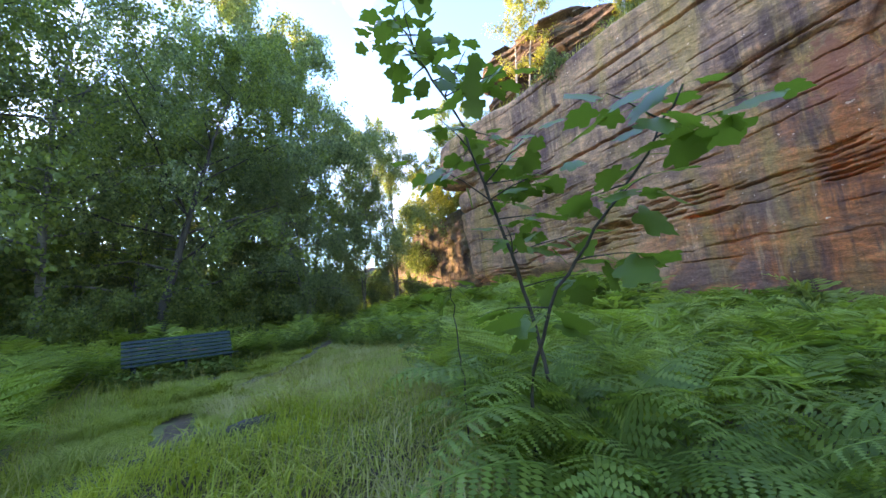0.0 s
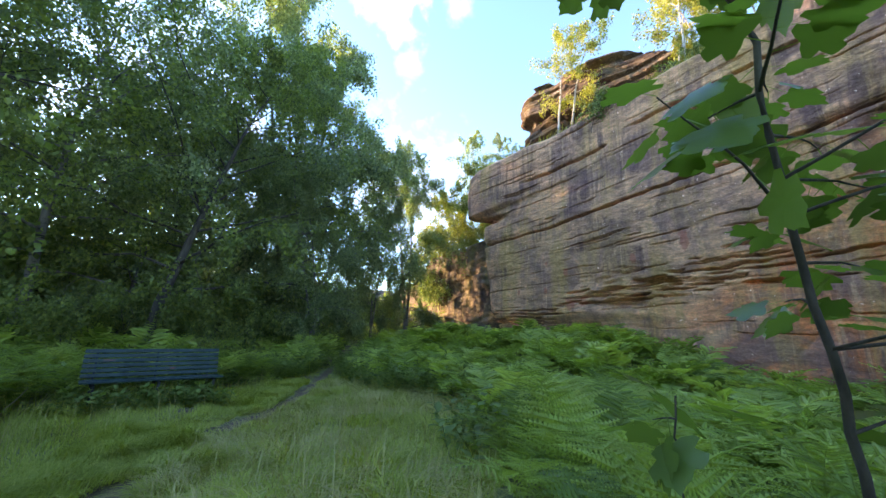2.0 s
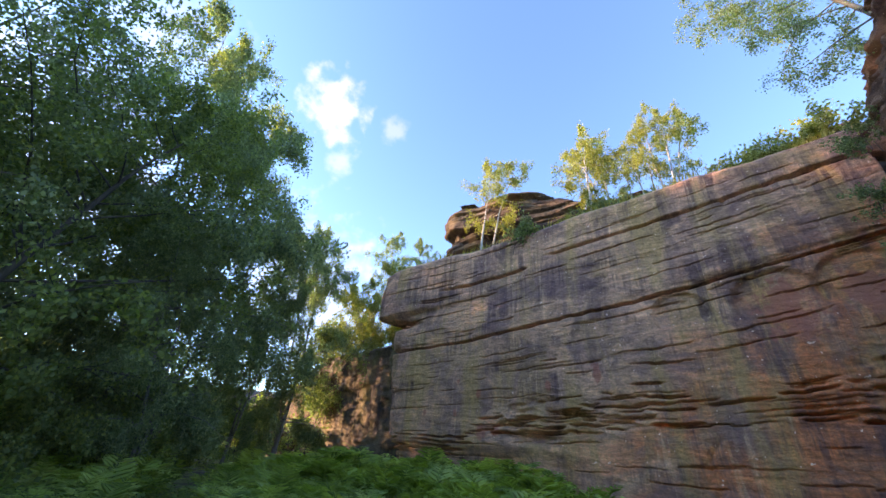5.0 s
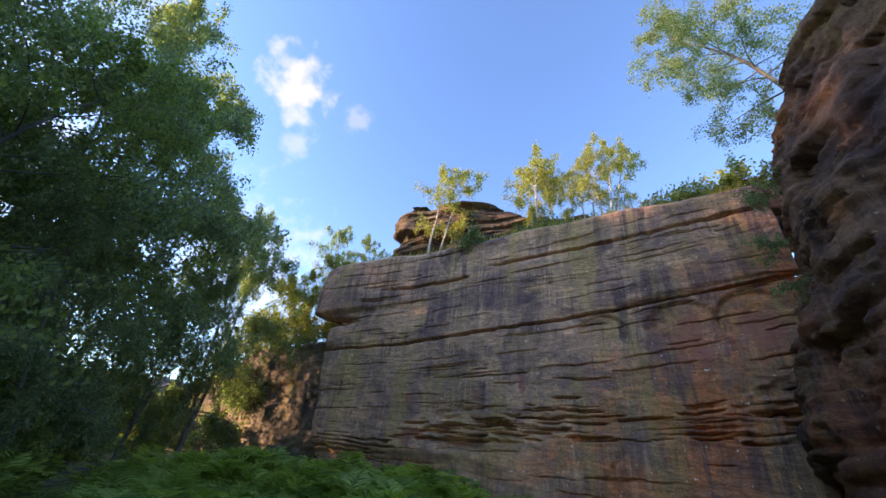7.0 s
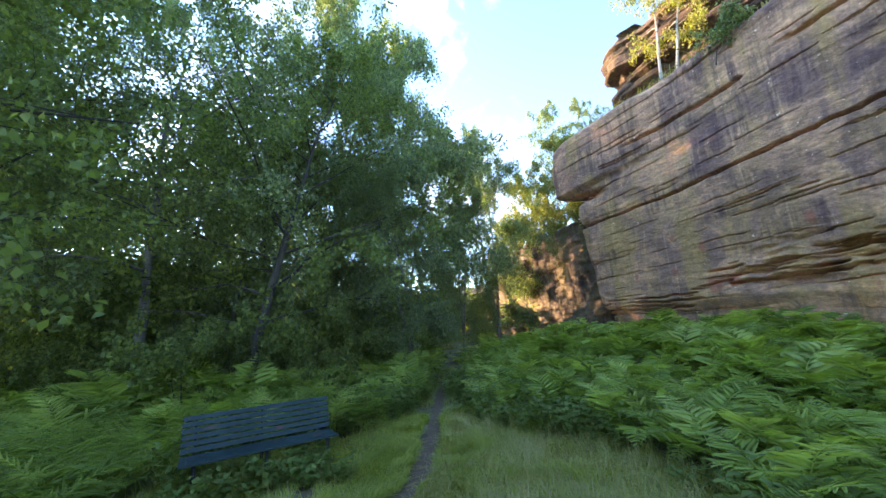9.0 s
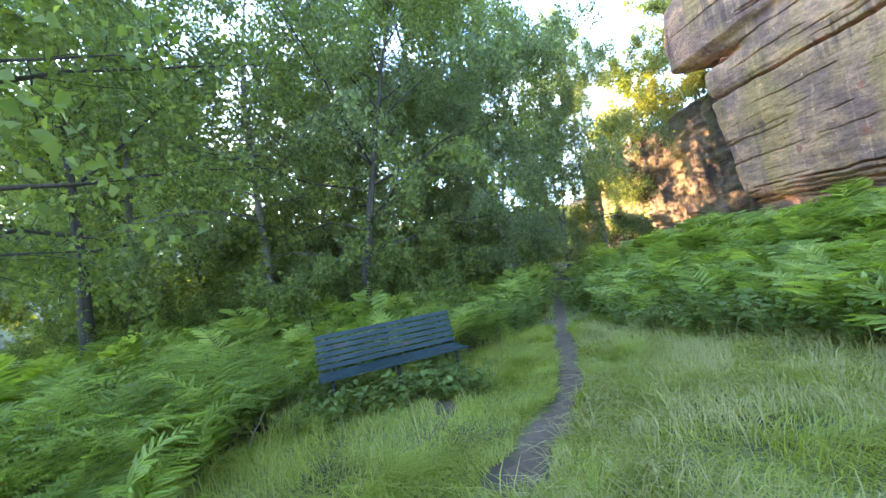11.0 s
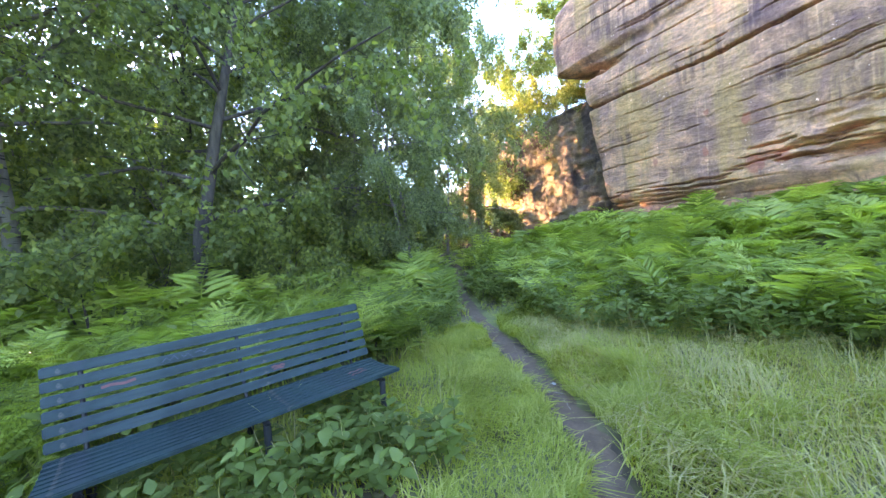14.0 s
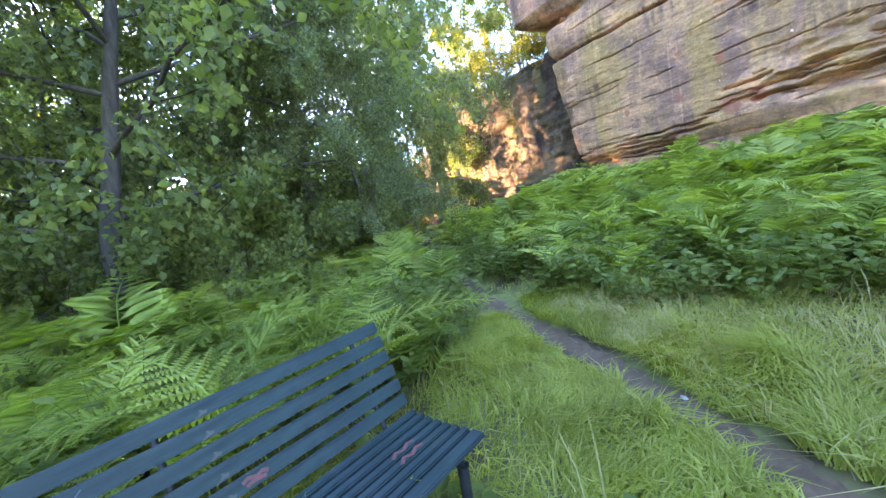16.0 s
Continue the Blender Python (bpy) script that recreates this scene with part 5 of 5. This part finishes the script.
sapling("young sycamore with a dark stem and lobed green leaves among ferns", [(-0.08, 3.35, -0.25), (-0.12, 3.2, 0.8), (-0.13, 3.1, 1.2), (-0.15, 2.95, 1.6), (-0.14, 2.76, 2.0), (-0.25, 2.62, 2.4), (-0.44, 2.52, 2.85)], 0.0135,
        [(0.50, 15, 0.40, 0.35), (0.44, 80, 0.45, 0.15), (0.60, 85, 0.35, 0.3), (0.74, 30, 0.35, 0.3), (0.62, 140, 0.20, 0.3), (0.66, 100, 0.30, 0.2), (0.82, 60, 0.30, 0.3), (0.50, 100, 0.35, 0.25), (0.84, 170, 0.25, 0.4), (0.86, 280, 0.25, 0.3), (0.92, 80, 0.3, 0.4), (0.95, 200, 0.3, 0.4), (0.30, 60, 0.4, 0.15), (0.38, 20, 0.45, 0.2), (0.40, 110, 0.4, 0.2), (0.55, 70, 0.4, 0.3), (0.78, 340, 0.35, 0.3), (0.88, 310, 0.35, 0.3), (0.50, 258, 0.50, 0.55), (0.54, 0, 0.45, 0.4), (0.62, 290, 0.35, 0.3), (0.36, 310, 0.45, 0.2)], 601, 0.115, 8)
sapling("low sycamore shoot with broad dark leaves near the path", [(0.02, 2.85, -0.2), (0.15, 2.78, 0.6), (0.35, 2.72, 0.95), (0.60, 2.70, 1.20), (0.80, 2.70, 1.40), (0.96, 2.72, 1.62)], 0.010,
        [(0.35, 300, 0.30, 0.2), (0.42, 200, 0.30, 0.2), (0.55, 60, 0.3, 0.3), (0.66, 330, 0.3, 0.3), (0.78, 150, 0.3, 0.3), (0.88, 20, 0.3, 0.4), (0.94, 250, 0.25, 0.4), (0.5, 130, 0.3, 0.1)], 602, 0.125, 10)


sapling("thin leggy sycamore seedling with one drooping leaf", [(-0.42, 2.86, -0.2), (-0.40, 2.83, 0.5), (-0.40, 2.80, 1.10)], 0.007, [(0.97, 230, 0.06, 0.1)], 603, 0.13, 3)


# ---------------------------------------------------------------- ferns by the saplings
def comb_frond(seed, pairs=24):
    """A long fern frond of unit length: arching rib with comb-like toothed leaflets, narrow at both ends."""
    r = np.random.default_rng(seed)
    n = 28
    ang = np.radians(np.interp(np.linspace(0, 1, n), [0, 0.25, 0.55, 1.0], [72, 60, 12, -42]) + r.normal(0, 5))
    step = 1.0 / (n - 1)
    P = np.zeros((n, 3))
    P[1:, 1], P[1:, 2] = np.cumsum(np.cos(ang[:-1])) * step, np.cumsum(np.sin(ang[:-1])) * step
    P[:, 0] = 0.06 * np.sin(np.linspace(0, 2.2, n)) * r.normal()
    V, F = tube(P, np.linspace(0.006, 0.0012, n), 4)
    pile = Pile()
    pile.add(V, F)
    teeth = 7
    for k in range(pairs):
        t = 0.14 + 0.85 * k / (pairs - 1)
        i = min(int(t * (n - 1)), n - 2)
        p = P[i] + (P[i + 1] - P[i]) * (t * (n - 1) - i)
        T = np.array([0, math.cos(ang[i]), math.sin(ang[i])])
        N = np.array([0, -math.sin(ang[i]), math.cos(ang[i])])
        rel = (t - 0.14) / 0.85
        ln = 0.19 * min(1.0, 0.45 + rel * 2.2) * (1 - rel) ** 0.65 + 0.008
        for sgn in (-1, 1):
            d = np.array([sgn, 0, 0]) + T * (0.22 + 0.25 * rel) + N * (-0.10 + r.normal(0, 0.07))
            M = frames(d[None], (N + r.normal(0, 0.12, 3))[None])[0] * ln
            q = np.linspace(0, 1, teeth + 1)
            mid = np.stack([0 * q, q, -0.16 * q ** 2], 1)
            w = 0.17 * (1 - q[:-1]) ** 0.6 + 0.02
            rows = [np.stack([sg * w, q[:-1] + 0.6 / teeth, -0.16 * q[:-1] ** 2 - 0.02], 1) for sg in (-1, 1)]
            j = np.arange(teeth)
            tri = np.concatenate([np.stack([j, teeth + 1 + j, j + 1], 1), np.stack([j, j + 1, 2 * teeth + 1 + j], 1)])
            pile.add(np.concatenate([mid] + rows) @ M.T + p, tri)
    return pile.mesh("frond")


COMB = [comb_frond(240 + k) for k in range(5)]


def fern_plant(label, x, y, length, count, seed, turn=0.0, spread_deg=360.0, mat=FERN_DEEP):
    """A shuttlecock of arching fronds rising from one crown."""
    r = np.random.default_rng(seed)
    ob = tagged(new("fern"), label, "fern", "ferns by the saplings")
    ob.matrix_basis = pose(x, y, float(ground_z(x, y)) - 0.02)
    for k in range(count):
        a = turn + spread_deg * ((k + 0.5) / count - 0.5) + r.normal(0, 10)
        leaf = thing("frond", COMB[r.integers(0, 5)], mat, ob)
        leaf.matrix_basis = pose(0, 0, 0, r.normal(0, 10), r.normal(0, 9), a - 90) @ Matrix.Scale(length * (0.75 + 0.4 * r.random()), 4)
    return ob


for k, (x, y, ln, count, turn) in enumerate(((0.12, 2.86, 1.0, 10, 240), (0.60, 2.66, 0.95, 9, 270), (-0.50, 3.15, 1.0, 8, 220), (1.10, 2.62, 1.0, 9, 250), (0.95, 3.35, 1.4, 9, 250), (1.55, 2.85, 1.1, 9, 240), (0.85, 3.0, 1.2, 10, 250), (-0.18, 3.15, 1.15, 10, 240), (1.35, 3.25, 1.25, 10, 240), (0.38, 2.95, 1.2, 10, 250), (0.30, 3.25, 1.5, 9, 230), (1.75, 3.7, 1.5, 9, 230), (-0.95, 3.45, 1.0, 8, 230))):
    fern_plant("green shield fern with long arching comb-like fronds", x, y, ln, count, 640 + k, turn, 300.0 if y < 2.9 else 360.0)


# ---------------------------------------------------------------- litter
def twig(name, label, a, b, radius, seed, mat=STEM, group=""):
    r = np.random.default_rng(seed)
    P = np.linspace(a, b, 7)
    P[1:-1] += r.normal(0, 0.012 * np.linalg.norm(np.subtract(b, a)), (5, 3)) * [1, 1, 0.3]
    V, F = tube(P, np.linspace(radius, radius * 0.5, 7), 6)
    return thing(name, mesh_from(name, V, [F], True), mat, None, label, "stick", group)


PALE = plain("bleached_wood", (0.42, 0.36, 0.27), 0.85)
twig("dead_stick", "bleached dead stalk leaning out of the grass", (-7.1, 0.35, -0.12), (-6.9, 0.65, 0.35), 0.009, 71, PALE)
r_l = np.random.default_rng(72)
for k in range(34):
    i = int(len(WAYS) * (0.36 + 0.34 * r_l.random()))
    c = WAYS[i] + r_l.normal(0, 0.10, 2)
    a, ln = r_l.random() * 6.28, 0.05 + 0.16 * r_l.random()
    z = float(ground_z(c[0], c[1])) - 0.018
    twig("straw", "dry straw stalk lying on the path", (c[0], c[1], z), (c[0] + ln * math.cos(a), c[1] + ln * math.sin(a), z + 0.01), 0.0022, 80 + k, PALE, "straws on the path")


def log_edge():
    """A half-buried dark timber that holds the earth of the path."""
    P = np.array([(-1.80, 2.16, 0), (-1.86, 1.95, 0), (-1.90, 1.72, 0), (-1.98, 1.48, 0), (-2.04, 1.30, 0)], float)
    P[:, 2] = ground_z(P[:, 0], P[:, 1]) + 0.005
    V, F = tube(P, [0.035, 0.048, 0.050, 0.046, 0.036], 10)
    V = V + np.random.default_rng(74).normal(0, 0.003, V.shape)
    caps = [np.arange(10)[None, ::-1], (np.arange(10) + 40)[None]]
    thing("log", mesh_from("log", V, [F] + caps, True), BARK, None, "dark half-buried log edging the bare earth of the path", "log")


log_edge()


def scrap():
    """A crumpled piece of white paper."""
    bm = bmesh.new()
    bmesh.ops.create_grid(bm, x_segments=6, y_segments=6, size=0.018)
    r = np.random.default_rng(73)
    for v in bm.verts:
        v.co += Vector((r.normal(0, 0.004), r.normal(0, 0.004), abs(r.normal(0, 0.007))))
    bmesh.ops.solidify(bm, geom=bm.faces[:], thickness=0.001)
    me = bpy.data.meshes.new("paper_scrap")
    bm.to_mesh(me)
    bm.free()
    ob = thing("paper_scrap", me, plain("white_paper", (0.75, 0.75, 0.74), 0.7), None, "small crumpled scrap of white paper on the path", "litter")
    ob.location = (-7.42, 4.2, float(ground_z(-7.42, 4.2)) - 0.02)


scrap()
